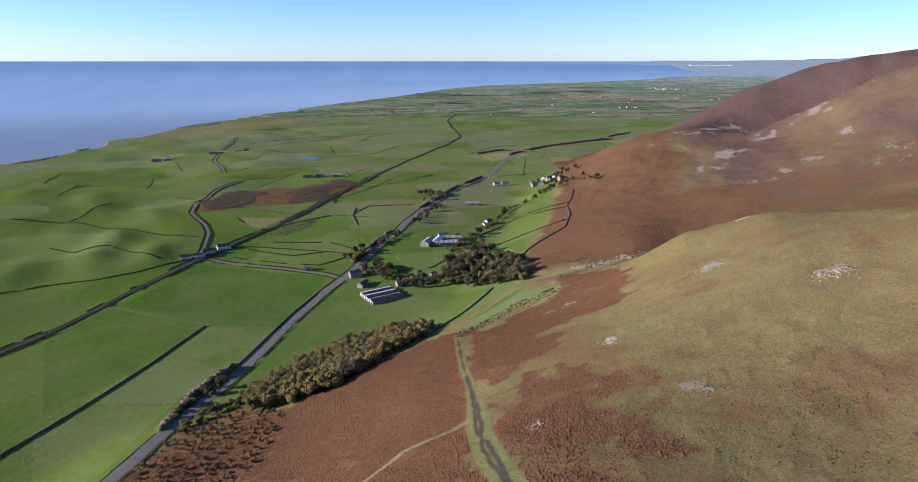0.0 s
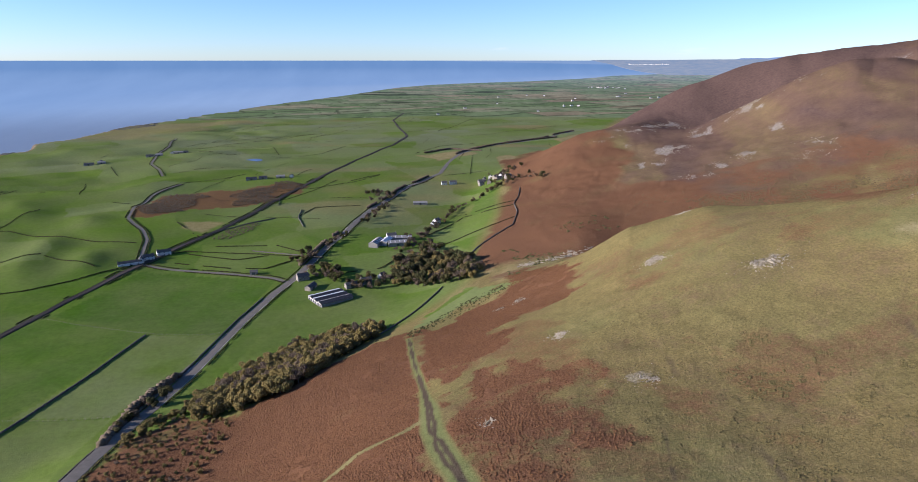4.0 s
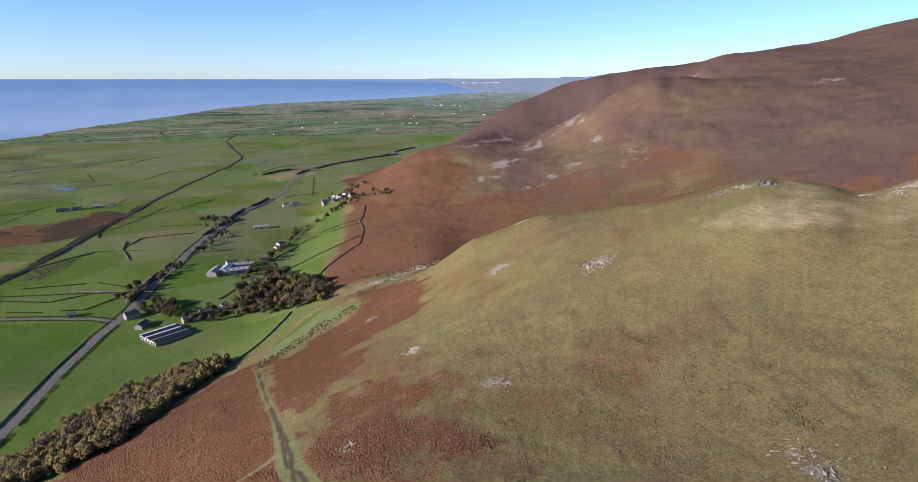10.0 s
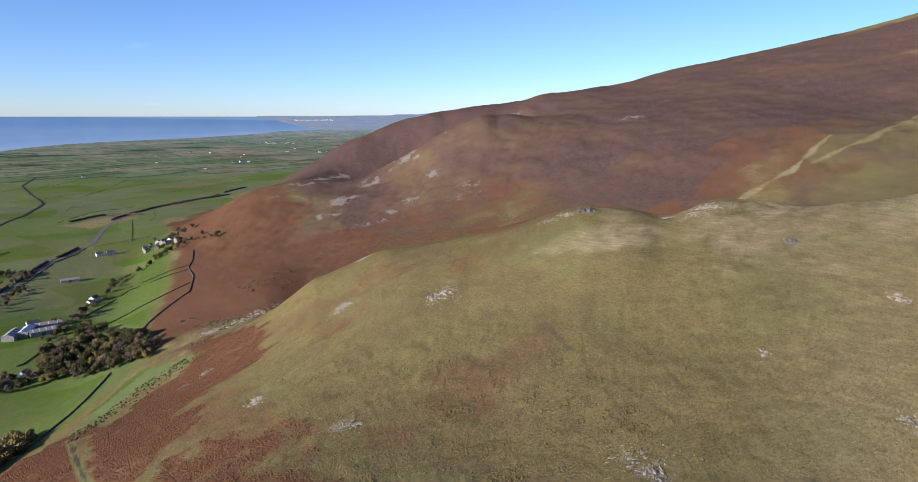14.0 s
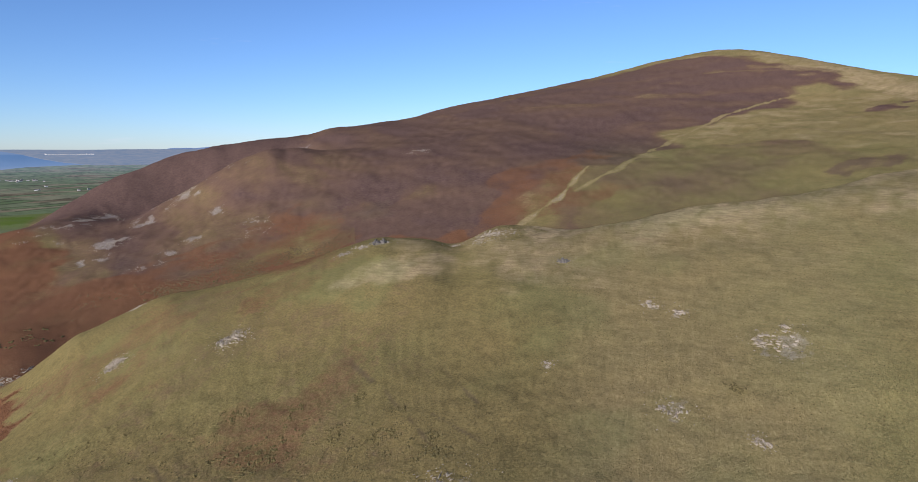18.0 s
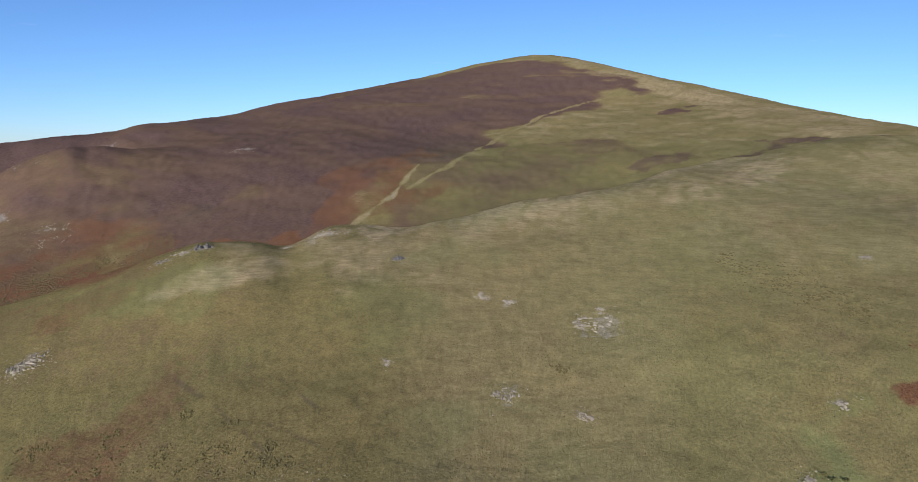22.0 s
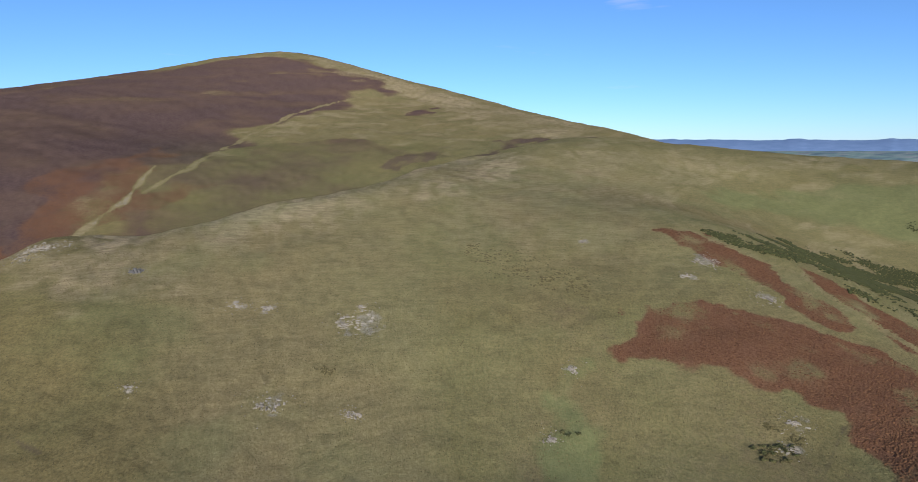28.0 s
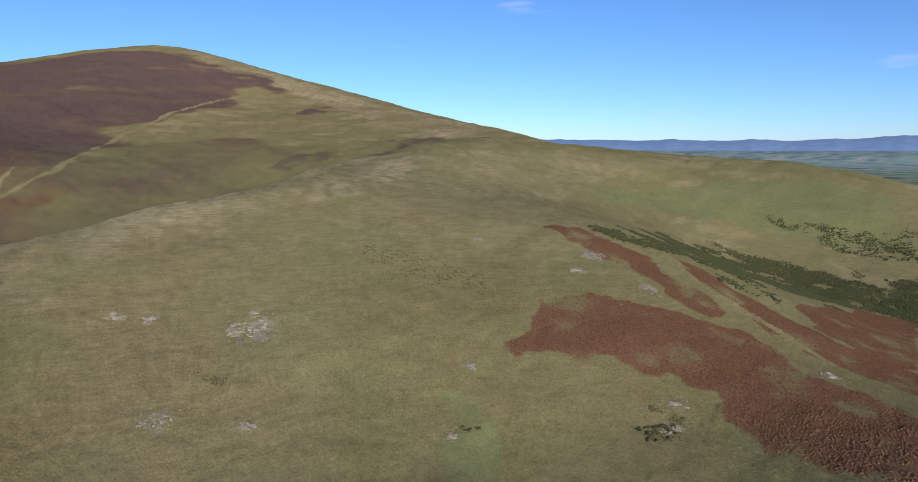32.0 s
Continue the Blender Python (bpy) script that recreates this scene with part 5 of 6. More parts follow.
KINDS = []
for s, (tall, mat, count, spread, size, label) in enumerate((
    (8.5, LEAF_OLIVE, 800, 0.50, 0.42, "broadleaf tree with thinning olive and ochre autumn leaves"),
    (7.5, LEAF_OLIVE, 760, 0.52, 0.40, "low spreading tree with ochre autumn leaves"),
    (9.5, LEAF_DARK, 800, 0.42, 0.44, "dark green broadleaf tree in a farm wood"),
    (8.0, LEAF_DARK, 720, 0.46, 0.42, "dark rounded tree in a farm wood"),
    (8.5, TWIG, 560, 0.46, 0.3, "nearly bare brown twiggy tree"),
    (5.0, TWIG, 120, 0.5, 0.42, "small bare wind-bent thorn tree"),
    (6.5, LEAF_DARK, 170, 0.44, 0.5, "small dark evergreen tree"))):
    ob = thing(("autumn_tree", "autumn_tree", "broadleaf_tree", "broadleaf_tree", "bare_tree", "thorn_tree", "evergreen_tree")[s], pose(-190, -60 - 14 * s, height(-190, -60 - 14 * s) - 0.1), label, "tree", "broadleaf trees")
    part("trunk", trunk_mesh(tall, s), ob)
    part("crown", crown_mesh(tall, 40 + s, mat, count, spread, size, 0.12 if s in (0, 1, 5) else 0.25), ob)
    KINDS.append(ob)
USED = set()


def tree(kind, x, y, scale=1.0):
    z = height(x, y) - 0.2
    x, y, z = (float(c) for c in drawn_in(x, y, z))
    m = pose(x, y, z, 0, 0, rng.uniform(0, 360)) @ Matrix.Diagonal((scale * rng.uniform(0.9, 1.15), scale * rng.uniform(0.9, 1.15), scale * rng.uniform(0.85, 1.15), 1))
    if kind not in USED:
        USED.add(kind)
        KINDS[kind].matrix_basis = m
        return KINDS[kind]
    ob = copy_thing(KINDS[kind], Matrix())
    ob.matrix_basis = m
    return ob


for x, y in spaced(scatter(WOODS[0], 1500, 3), 5.3):
    tree(int(rng.choice([0, 0, 1, 1, 4])), x, y, rng.uniform(1.12, 1.48))
for x, y in spaced(scatter(WOODS[1], 900, 4), 7.2):
    tree(int(rng.choice([2, 3, 3, 0, 6, 4])), x, y, rng.uniform(1.1, 1.6))
for x, y in spaced(scatter(SCRUB_NEAR, 420, 5), 4.6):
    tree(int(rng.choice([1, 1, 0, 6, 4])), x, y, rng.uniform(0.22, 0.46))
for x, y in resample([(-150, 408), (-160, 388), (-170, 366), (-176, 348)], 4.5):
    tree(int(rng.choice([0, 1, 3])), x + rng.normal(0, 2), y + rng.normal(0, 2), rng.uniform(0.65, 0.95))
for n, line in enumerate(TREE_LINES):
    if n > 7:
        hedge(line, 4.5, 2.4, TWIG, "brown line of distant hedgerow trees", 0.1)
        continue
    for x, y in resample(line, 7.5):
        if rng.random() < 0.9:
            tree(int(rng.choice([4, 4, 2, 3, 5])), x + rng.normal(0, 3), y + rng.normal(0, 3), rng.uniform(0.6, 1.1))

for n, poly in enumerate(COPSES):
    for x, y in spaced(scatter(poly, 120, 14 + n), 7.5)[:14]:
        tree(int(rng.choice([4, 4, 2, 3])), x, y, rng.uniform(0.7, 1.1))
hedge(LAYBY[1:6], 4.5, 2.6, TWIG, "tall brown thorn thicket between the road and the lay-by", -0.2)
for a, c in ((11, 13), (14, 17), (20, 24)):
    q = resample(ROAD[a:c + 1], 9)
    hedge([tuple(p) for p in q - sideways(q) * 9], 4.0, 2.2, TWIG, "overgrown roadside thorn hedge", 0.2)
bog = scatter(SCRUB_BOG, 3600, 6)
bog = bog[mottle(bog[:, 0], bog[:, 1], 70, 3, 64) > -0.12]
p = on_ground(bog[:, 0], bog[:, 1], 1.0)
p = np.concatenate([p + rng.normal(0, 1.2, p.shape) * [1, 1, 0.4] for _ in range(3)])
tagged(new("willow_scrub", clumps("willow_scrub", p, rng.uniform(0.4, 1.0, len(p)), TWIG)), "grey-brown willow scrub over a red-brown bog", "scrub", kind="stuff")
q = spaced(scatter(SCRUB_RAIL, 300, 8), 4.0)
p = on_ground(q[:, 0], q[:, 1], 0.8)
p = np.concatenate([p + rng.normal(0, 0.9, p.shape) * [1, 1, 0.4] for _ in range(3)])
tagged(new("railway_scrub", clumps("railway_scrub", p, rng.uniform(0.5, 1.2, len(p)), TWIG)), "brown thorn scrub beside the railway", "scrub", kind="stuff")


# ---- buildings ----
def box(x0, x1, y0, y1, z0, z1):
    v = [(x, y, z) for z in (z0, z1) for x, y in ((x0, y0), (x1, y0), (x1, y1), (x0, y1))]
    return v, [(3, 2, 1, 0), (4, 5, 6, 7), (0, 1, 5, 4), (1, 2, 6, 5), (2, 3, 7, 6), (3, 0, 4, 7)]


def box_mesh(name, mat, *b):
    return mesh(name, *box(*b), mat)


def gable_walls(mat, length, width, eaves, ridge):
    a, b = length / 2, width / 2
    v = [(-a, -b, -1), (a, -b, -1), (a, b, -1), (-a, b, -1), (-a, -b, eaves), (a, -b, eaves), (a, b, eaves), (-a, b, eaves), (-a, 0, ridge), (a, 0, ridge)]
    f = [(0, 1, 5, 4), (2, 3, 7, 6), (1, 2, 6, 9, 5), (3, 0, 4, 8, 7), (4, 5, 9, 8), (6, 7, 8, 9), (3, 2, 1, 0)]
    return mesh("wall", v, f, mat)


def roof_slope(mat, length, width, eaves, ridge, side):
    a, b, t = length / 2 + 0.3, width / 2 + 0.35, 0.16
    drop = (ridge - eaves) / (width / 2) * 0.35
    p = [(-a, 0, ridge + 0.05), (a, 0, ridge + 0.05), (a, side * b, eaves - drop + 0.05), (-a, side * b, eaves - drop + 0.05)]
    v = p + [(x, y, z + t) for x, y, z in p]
    return mesh("roof_slope", v, [(0, 1, 2, 3), (7, 6, 5, 4), (0, 4, 5, 1), (1, 5, 6, 2), (2, 6, 7, 3), (3, 7, 4, 0)], mat)


def building(name, x, y, turn, length, width, eaves, ridge, wall, roof, label, category, chimneys=0, windows=0, door=True, lights=0, group="", roof_b=None):
    """A gabled building; turn is the heading of its ridge in degrees."""
    fx, fy, fz = (float(c) for c in drawn_in(x, y, height(x, y)))
    ob = thing(name, pose(fx, fy, fz, 0, 0, turn), label, category, group)
    part("wall", gable_walls(wall, length, width, eaves, ridge), ob)
    for side in (-1, 1):
        slope = part("roof_slope", roof_slope(roof if side < 0 or roof_b is None else roof_b, length, width, eaves, ridge, side), ob)
        for k in range(lights):
            at = -length / 2 + (k + 0.5) * length / lights
            z0, z1 = ridge - (ridge - eaves) * 0.15 + 0.23, eaves + (ridge - eaves) * 0.12 + 0.23
            y0, y1 = side * width * 0.075, side * width * 0.44
            v = [(at - 0.5, y0, z0), (at + 0.5, y0, z0), (at + 0.5, y1, z1), (at - 0.5, y1, z1)]
            v += [(p, q, r + 0.05) for p, q, r in v]
            part("roof_light", mesh("roof_light", v, [(0, 1, 2, 3), (7, 6, 5, 4), (0, 4, 5, 1), (1, 5, 6, 2), (2, 6, 7, 3), (3, 7, 4, 0)], SKYLIGHT), slope, "pale translucent roof light")
    for k in range(chimneys):
        cx = (length / 2 - 0.6) * (-1 if k == 0 else 1)
        st = part("chimney", box_mesh("chimney", RUBBLE, cx - 0.4, cx + 0.4, -0.45, 0.45, ridge - 0.5, ridge + 1.0), ob)
        part("chimney_pot", box_mesh("chimney_pot", DARKROCK, cx - 0.14, cx + 0.14, -0.14, 0.14, ridge + 1.0, ridge + 1.4), st)
    for side in (-1, 1):
        for k in range(windows):
            wx = -length / 2 + (k + 0.5) * length / windows
            for z in ((0.9, 2.1), (3.3, 4.3)):
                if z[1] < eaves:
                    ya, yb = sorted((side * (width / 2 - 0.05), side * (width / 2 + 0.03)))
                    w = part("window", box_mesh("window", RENDER_WHITE, wx - 0.6, wx + 0.6, ya, yb, z[0] - 0.1, z[1] + 0.1), ob, "white window frame")
                    ya, yb = sorted((side * (width / 2 + 0.0), side * (width / 2 + 0.05)))
                    part("pane", box_mesh("pane", GLASS_DARK, wx - 0.48, wx + 0.48, ya, yb, z[0], z[1]), w)
    if door:
        d = 1.0 if windows else 3.6
        part("door", box_mesh("door", DOORWOOD, -d / 2, d / 2, -width / 2 - 0.06, -width / 2 + 0.05, 0, 2.0 if windows else 3.4), ob, "dark painted door")
    return ob


# The farm at the road junction: a triple-span shed, stone shed and house.
for k in range(3):
    cx, cy = -84 + (k - 1) * 10.0 * 0.548 + 3, 622 - (k - 1) * 10.0 * 0.836
    b = building("barn", cx, cy, 33.2, 36, 10.0, 3.0, 4.6, SHEET, SHEET_DARK, "long grey farm shed with a dark sheeted roof", "barn", door=False, group="farm sheds", roof_b=SHEET_DARK if k < 2 else SHEET)
    if k < 2:
        v, f = box(-17.8, 17.8, 3.9, 6.1, 3.45, 3.6)
        part("roof_light_strip", mesh("roof_light_strip", v, f, SKYLIGHT), b, "white strip of roof lights along the valley")
    part("gable_cladding", box_mesh("gable_cladding", RENDER_WHITE, -18.12, -18.02, -4.6, 4.6, 0.2, 2.95), b, "pale gable cladding")
    for o in (-2.2, 2.2):
        part("sliding_door", box_mesh("sliding_door", SHEET_DARK, -18.22, -18.13, o - 1.6, o + 1.6, 0, 2.6), b, "dark sliding door")
building("stone_barn", -106, 655, 70, 15, 7, 3.6, 5.6, RUBBLE, SLATE, "old buff stone barn with a slate roof", "barn", group="stone barns")
building("farmhouse", -119, 684, 28, 13, 8, 5.0, 7.8, RUBBLE, SLATE, "grey stone farmhouse with a slate roof by the road junction", "house", 2, 3, group="farmhouses")
building("outhouse", -62, 653, 25, 14, 7, 4.0, 6.2, RUBBLE, SLATE, "grey stone outhouse with a slate roof", "barn", group="stone barns")
building("farmhouse", -47, 661, 20, 12, 8, 5.0, 7.6, RUBBLE, SLATE, "grey stone farmhouse behind the sheds", "house", 2, 3, group="farmhouses")
building("cottage", -30, 679, 60, 9, 6, 3.6, 5.8, RENDER_WHITE, SLATE, "small white cottage at the wood's edge", "house", 1, 2, group="cottages")
building("field_barn", -178, 707, 5, 8, 6, 3.2, 5.2, RUBBLE, SLATE, "small stone field barn beside a lane", "barn", group="stone barns")
# The large farm among trees.
building("barn", -41, 800, 72, 26, 12, 4.8, 7.4, SHEET, SHEET, "grey sheeted farm shed with a pale roof", "barn", lights=4, group="farm sheds")
building("barn", -29, 806, 72, 24, 11, 4.6, 7.0, SHEET, SKYLIGHT, "farm shed with a white roof", "barn", group="farm sheds")
building("barn", -14, 797, 10, 24, 12, 4.8, 7.2, SHEET, SHEET, "grey sheeted farm shed in a farmyard", "barn", lights=4, group="farm sheds")
building("barn", -8, 822, 5, 26, 10, 4.6, 6.8, SHEET, SHEET, "long grey farm shed behind the yard", "barn", lights=3, group="farm sheds")
building("farmhouse", -22, 832, 15, 13, 8, 5.0, 7.8, RENDER_WHITE, SLATE, "white farmhouse beside grey sheds", "house", 2, 3, group="farmhouses")
building("house", 44, 929, 55, 11, 7.5, 5.2, 8.0, RENDER_WHITE, SLATE, "white house with a slate roof among trees", "house", 2, 3, group="hill-foot houses")
building("lean_to", 38, 921, 55, 6, 5, 2.6, 4.2, RENDER_WHITE, SLATE, "small white lean-to by a house", "shed")
building("long_barn", 23, 1075, 3, 24, 11, 3.8, 5.8, SHEET, SHEET, "long pale-roofed farm shed in open pasture", "barn", group="farm sheds")
for n, (x, y, turn, ln, white) in enumerate(((76, 1258, 8, 11, 1), (94, 1262, 8, 14, 1), (158, 1262, 70, 12, 0), (172, 1268, 75, 10, 1), (150, 1240, 10, 14, 0), (176, 1228, 40, 11, 0), (160, 1196, 80, 15, 0), (178, 1190, 15, 12, 0), (186, 1212, 60, 12, 1), (146, 1210, 20, 9, 0), (192, 1170, 30, 13, 0))):
    building("house", x, y, turn, ln, 7.5, 5.0, 7.8, RENDER_WHITE if white else RUBBLE, SLATE, "white hamlet house with a slate roof" if white else "grey stone hamlet house with a slate roof", "house", 2, 3, group="hamlet houses")
for x, y, turn, ln, w, lab in ((-332, 748, 28, 26, 6, "long white low building by the level crossing"), (-318, 768, 30, 13, 7, "white house by the level crossing"), (-306, 786, 30, 16, 7, "white roadside house by the railway"), (-322, 757, 110, 10, 6, "small white building by the railway")):
    building("crossing_house", x, y, turn, ln, w, 3.4 if ln > 20 else 4.6, 5.4 if ln > 20 else 7.2, RENDER_WHITE, SLATE, lab, "house", 1, 3, group="crossing houses")
for x, y, turn, ln, kind in ((-735, 1526, 10, 32, 0), (-712, 1538, 20, 26, 1), (-720, 1552, 95, 16, 2), (-640, 1642, 5, 30, 0), (-622, 1652, 15, 26, 1), (-588, 1692, 15, 36, 1), (-575, 1704, 15, 24, 0), (-612, 1716, 100, 14, 2), (-600, 1700, 20, 12, 2), (-318, 1316, 8, 34, 0), (-296, 1322, 8, 26, 0), (-262, 1330, 10, 28, 1), (-240, 1336, 95, 13, 2)):
    wall, roof = ((SHEET, SHEET_DARK), (RUBBLE, SHEET), (RENDER_WHITE, SLATE))[kind]
    building("farmhouse" if kind == 2 else "barn", x, y, turn, ln * 0.62, 11 if kind < 2 else 8, 3.6, 6, wall, roof, ("dark-roofed shed of a distant coastal farm", "pale-roofed shed of a distant coastal farm", "white farmhouse of a distant coastal farm")[kind], "house" if kind == 2 else "barn", group="coastal farms")
FAR_HOUSES = [(963, 4405), (857, 4478), (1016, 3840), (1094, 4072), (1436, 4266), (1460, 4290), (1620, 4632), (1594, 4072), (1674, 4135), (623, 4266), (933, 3401), (855, 3401), (900, 3420), (310, 3300), (150, 2900), (640, 3050), (520, 3600)]
house_luck = random.Random(31)
for k in range(26):
    FAR_HOUSES.append((1711 + 200 * house_luck.random() + 40 * house_luck.gauss(0, 1), 5826 - 260 * house_luck.random() + 60 * house_luck.gauss(0, 1)))
for k, (x, y) in enumerate(FAR_HOUSES):
    shrink = float(np.hypot(*drawn_in(x, y, 30.0)[:2]) / math.hypot(x, y))
    ln, wd = (11 + 7 * house_luck.random()) * shrink, 8 * shrink
    building("house", x, y, 40 * house_luck.random() - 20, ln, wd, 5 * shrink, 8 * shrink, RENDER_WHITE, SLATE, "white house far off on the coastal plain", "house", door=False, group="distant houses")


# ---- outcrops and loose stones ----
def rock_mesh(seed, mat, flat):
    """An angular block, split along flat joints."""
    g = np.random.default_rng(seed)
    bm = bmesh.new()
    for q in g.normal(size=(15, 3)):
        q = q / max(abs(q[0]), abs(q[1]), abs(q[2])) * g.uniform(0.78, 1.0)
        bm.verts.new((q[0], q[1], q[2] * flat))
    bmesh.ops.convex_hull(bm, input=bm.verts)
    bmesh.ops.delete(bm, geom=[v for v in bm.verts if not v.link_faces], context="VERTS")
    bmesh.ops.recalc_face_normals(bm, faces=bm.faces)
    bmesh.ops.bevel(bm, geom=list(bm.edges), offset=0.05, segments=1, affect="EDGES")
    me = bpy.data.meshes.new("boulder")
    bm.to_mesh(me)
    bm.free()
    me.materials.append(mat)
    return me


BOULDERS = [rock_mesh(s, ROCK, f) for s, f in ((1, 0.75), (2, 0.55), (3, 0.9), (4, 0.65), (5, 0.5))]
DARK_BOULDERS = [rock_mesh(s, DARKROCK, f) for s, f in ((11, 0.8), (12, 0.6), (13, 0.9))]


def outcrop(x, y, half, dark=False):
    label = "dark jagged rock outcrop on the hill crest" if dark else "pale grey weathered rock outcrop in hill grass"
    z = height(x, y)
    ob = thing("rock_outcrop", pose(x, y, z), label, "rock", "rock outcrops")
    count = int(np.clip(12 + half * 5.5, 16, 60))
    r = math.hypot(x, y)
    ux, uy = y / r, -x / r
    seams = [(rng.uniform(-0.7, 0.7) * half, rng.uniform(-0.5, 0.5) * half, rng.uniform(0.25, 0.55) * half) for _ in range(4)]
    dip = rng.uniform(0, 360)
    for k in range(count):
        ca, cb, cw = seams[k % 4]
        a, b = ca + rng.normal(0, cw), cb + rng.normal(0, cw) * (0.5 if dark else 0.8)
        px, py = x + ux * a + x / r * b, y + uy * a + y / r * b
        s = rng.uniform(0.22, 0.62) * min(half, 3.2 if r < 550 else 5.0) * rng.uniform(0.35, 1.0) * (1.3 if dark else 0.95)
        sink = 0.05 if dark else 0.28
        m = pose(px - x, py - y, height(px, py) - z - s * sink * 0.5, rng.uniform(8, 26), rng.uniform(-10, 10), dip + rng.normal(0, 22)) @ Matrix.Diagonal((s, s * rng.uniform(0.35, 0.75), s * rng.uniform(0.6, 1.1) * (1.4 if dark else 0.72), 1))
        part("boulder", (DARK_BOULDERS if dark else BOULDERS)[k % (3 if dark else 5)], ob, m=m)


for n, (x, y, half) in enumerate(OUTCROPS + OUTCROPS_B):
    outcrop(x, y, half * (1.3 if 17 < n < 24 else 1), dark=n in (12, 13, 39))

pts, sizes = [], []
for x, y, half in OUTCROPS + OUTCROPS_B:
    k = int(10 + 9 * half)
    q = np.array([x, y]) + rng.normal(0, half * 1.1, (k, 2))
    pts.append(q)
    sizes.append(rng.uniform(0.10, 0.45, k) * rng.uniform(0.5, 1.0, k))
q, s = np.concatenate(pts), np.concatenate(sizes)
tagged(new("loose_stones", clumps("loose_stones", on_ground(q[:, 0], q[:, 1], 0.05), s, ROCK, 0.6)), "pale loose stones scattered round the outcrops", "stones", kind="stuff")
pts, sizes = [], []
for (ax, ay), (bx, by) in SCREE:
    long = math.hypot(bx - ax, by - ay)
    k = int(60 + long * 7.0)
    t, o = rng.uniform(-0.3, 1.3, k), rng.normal(0, 13, k)
    px, py = ax + (bx - ax) * t - (by - ay) / long * o, ay + (by - ay) * t + (bx - ax) / long * o
    keep = mottle(px * 0.9 - py * 0.3, (py * 0.9 + px * 0.3) * 0.6, 15, 4, 53) > 0.15
    pts.append(np.stack([px, py], 1)[keep])
    sizes.append((rng.uniform(0.25, 1.1, k) * rng.uniform(0.5, 1.2, k))[keep])
q, s = np.concatenate(pts), np.concatenate(sizes)
tagged(new("scree_stones", clumps("scree_stones", on_ground(q[:, 0], q[:, 1], 0.1), s, SCREE_ROCK, 0.45)), "pale streaks of scree and crag on the mountain flank", "scree", kind="stuff")

cairn = thing("summit_cairn", pose(*CAIRN, height(*CAIRN) - 0.3), "low grey stone cairn on the mountain top", "cairn")
for k in range(26):
    lvl = k // 9
    a = k * 2.4
    d = (3.2, 2.0, 0.8)[lvl] * rng.uniform(0.5, 1.0)
    part("stone", BOULDERS[k % 5], cairn, m=pose(d * math.cos(a), d * math.sin(a), 0.6 + lvl * 1.1, 0, 0, k * 40) @ Matrix.Diagonal((1.5, 1.2, 1.4, 1)))


# ---- low plants of the hill ----
def jittered(lo, hi, step, seed):
    g = np.random.default_rng(seed)
    x, y = np.meshgrid(np.arange(lo[0], hi[0], step), np.arange(lo[1], hi[1], step))
    q = np.stack([x.ravel(), y.ravel()], 1)
    return q + g.uniform(-0.5, 0.5, q.shape) * step


pts = []
for n in NEAR_BRACKEN:
    p = np.array(BRACKEN[n], float)
    q = jittered(p.min(0) - 6, p.max(0) + 6, 1.15, n)
    r = np.hypot(q[:, 0], q[:, 1])
    q = q[(r > 150) & (r < 700)]
    cover_here = bracken_patch(n, q[:, 0], q[:, 1])
    q = q[cover_here > rng.uniform(0.25, 0.95, len(q))]
    pts.append(q)
q = np.concatenate(pts)
ok = (near_line(q[:, 0], q[:, 1], PATH_DOWN) > 3.2 + 2.4 * smooth(300, 240, q[:, 1])) & (near_line(q[:, 0], q[:, 1], PATH_SIDE) > 2.2) & (near_line(q[:, 0], q[:, 1], TRACK_EAST) > 3) & (hill(q[:, 0], q[:, 1]) > 40)
q = q[ok & (fractal(q[:, 0], q[:, 1], 7, 2, 96) > -0.75)]
tagged(new("bracken", clumps("bracken", on_ground(q[:, 0], q[:, 1], 0.05), rng.uniform(0.3, 0.62, len(q)), FROND, 0.55, 0.4, True)), "rust-brown dead bracken covering the hillside", "bracken", kind="stuff")

def tufts(name, centres, sizes, mat, tall):
    """One mesh of many small leaning grass tufts."""
    c, z = np.asarray(centres, float), np.asarray(sizes, float)
    n = len(c)
    a = rng.uniform(0, 6.28, (n, 1)) + np.arange(3) * 2.094 + rng.uniform(-0.4, 0.4, (n, 3))
    w = z[:, None] * rng.uniform(0.6, 1.2, (n, 3))
    foot = np.stack([c[:, None, 0] + np.cos(a) * w, c[:, None, 1] + np.sin(a) * w, np.repeat(c[:, 2:3] - 0.08, 3, 1)], -1)
    tip = c + np.stack([rng.normal(0, 0.25, n) * z, rng.normal(0, 0.25, n) * z, z * tall * rng.uniform(0.6, 1.3, n)], -1)
    v = np.concatenate([foot, tip[:, None]], 1).reshape(-1, 3)
    f = (np.array([(0, 1, 3), (1, 2, 3), (2, 0, 3)])[None] + (np.arange(n) * 4)[:, None, None]).reshape(-1, 3)
    me = bpy.data.meshes.new(name)
    me.vertices.add(len(v))
    me.vertices.foreach_set("co", v.astype(np.float32).ravel())
    me.loops.add(f.size)
    me.loops.foreach_set("vertex_index", f.astype(np.int32).ravel())
    me.polygons.add(len(f))
    me.polygons.foreach_set("loop_start", np.arange(0, f.size, 3, dtype=np.int32))
    me.update(calc_edges=True)
    me.materials.append(mat)
    return me


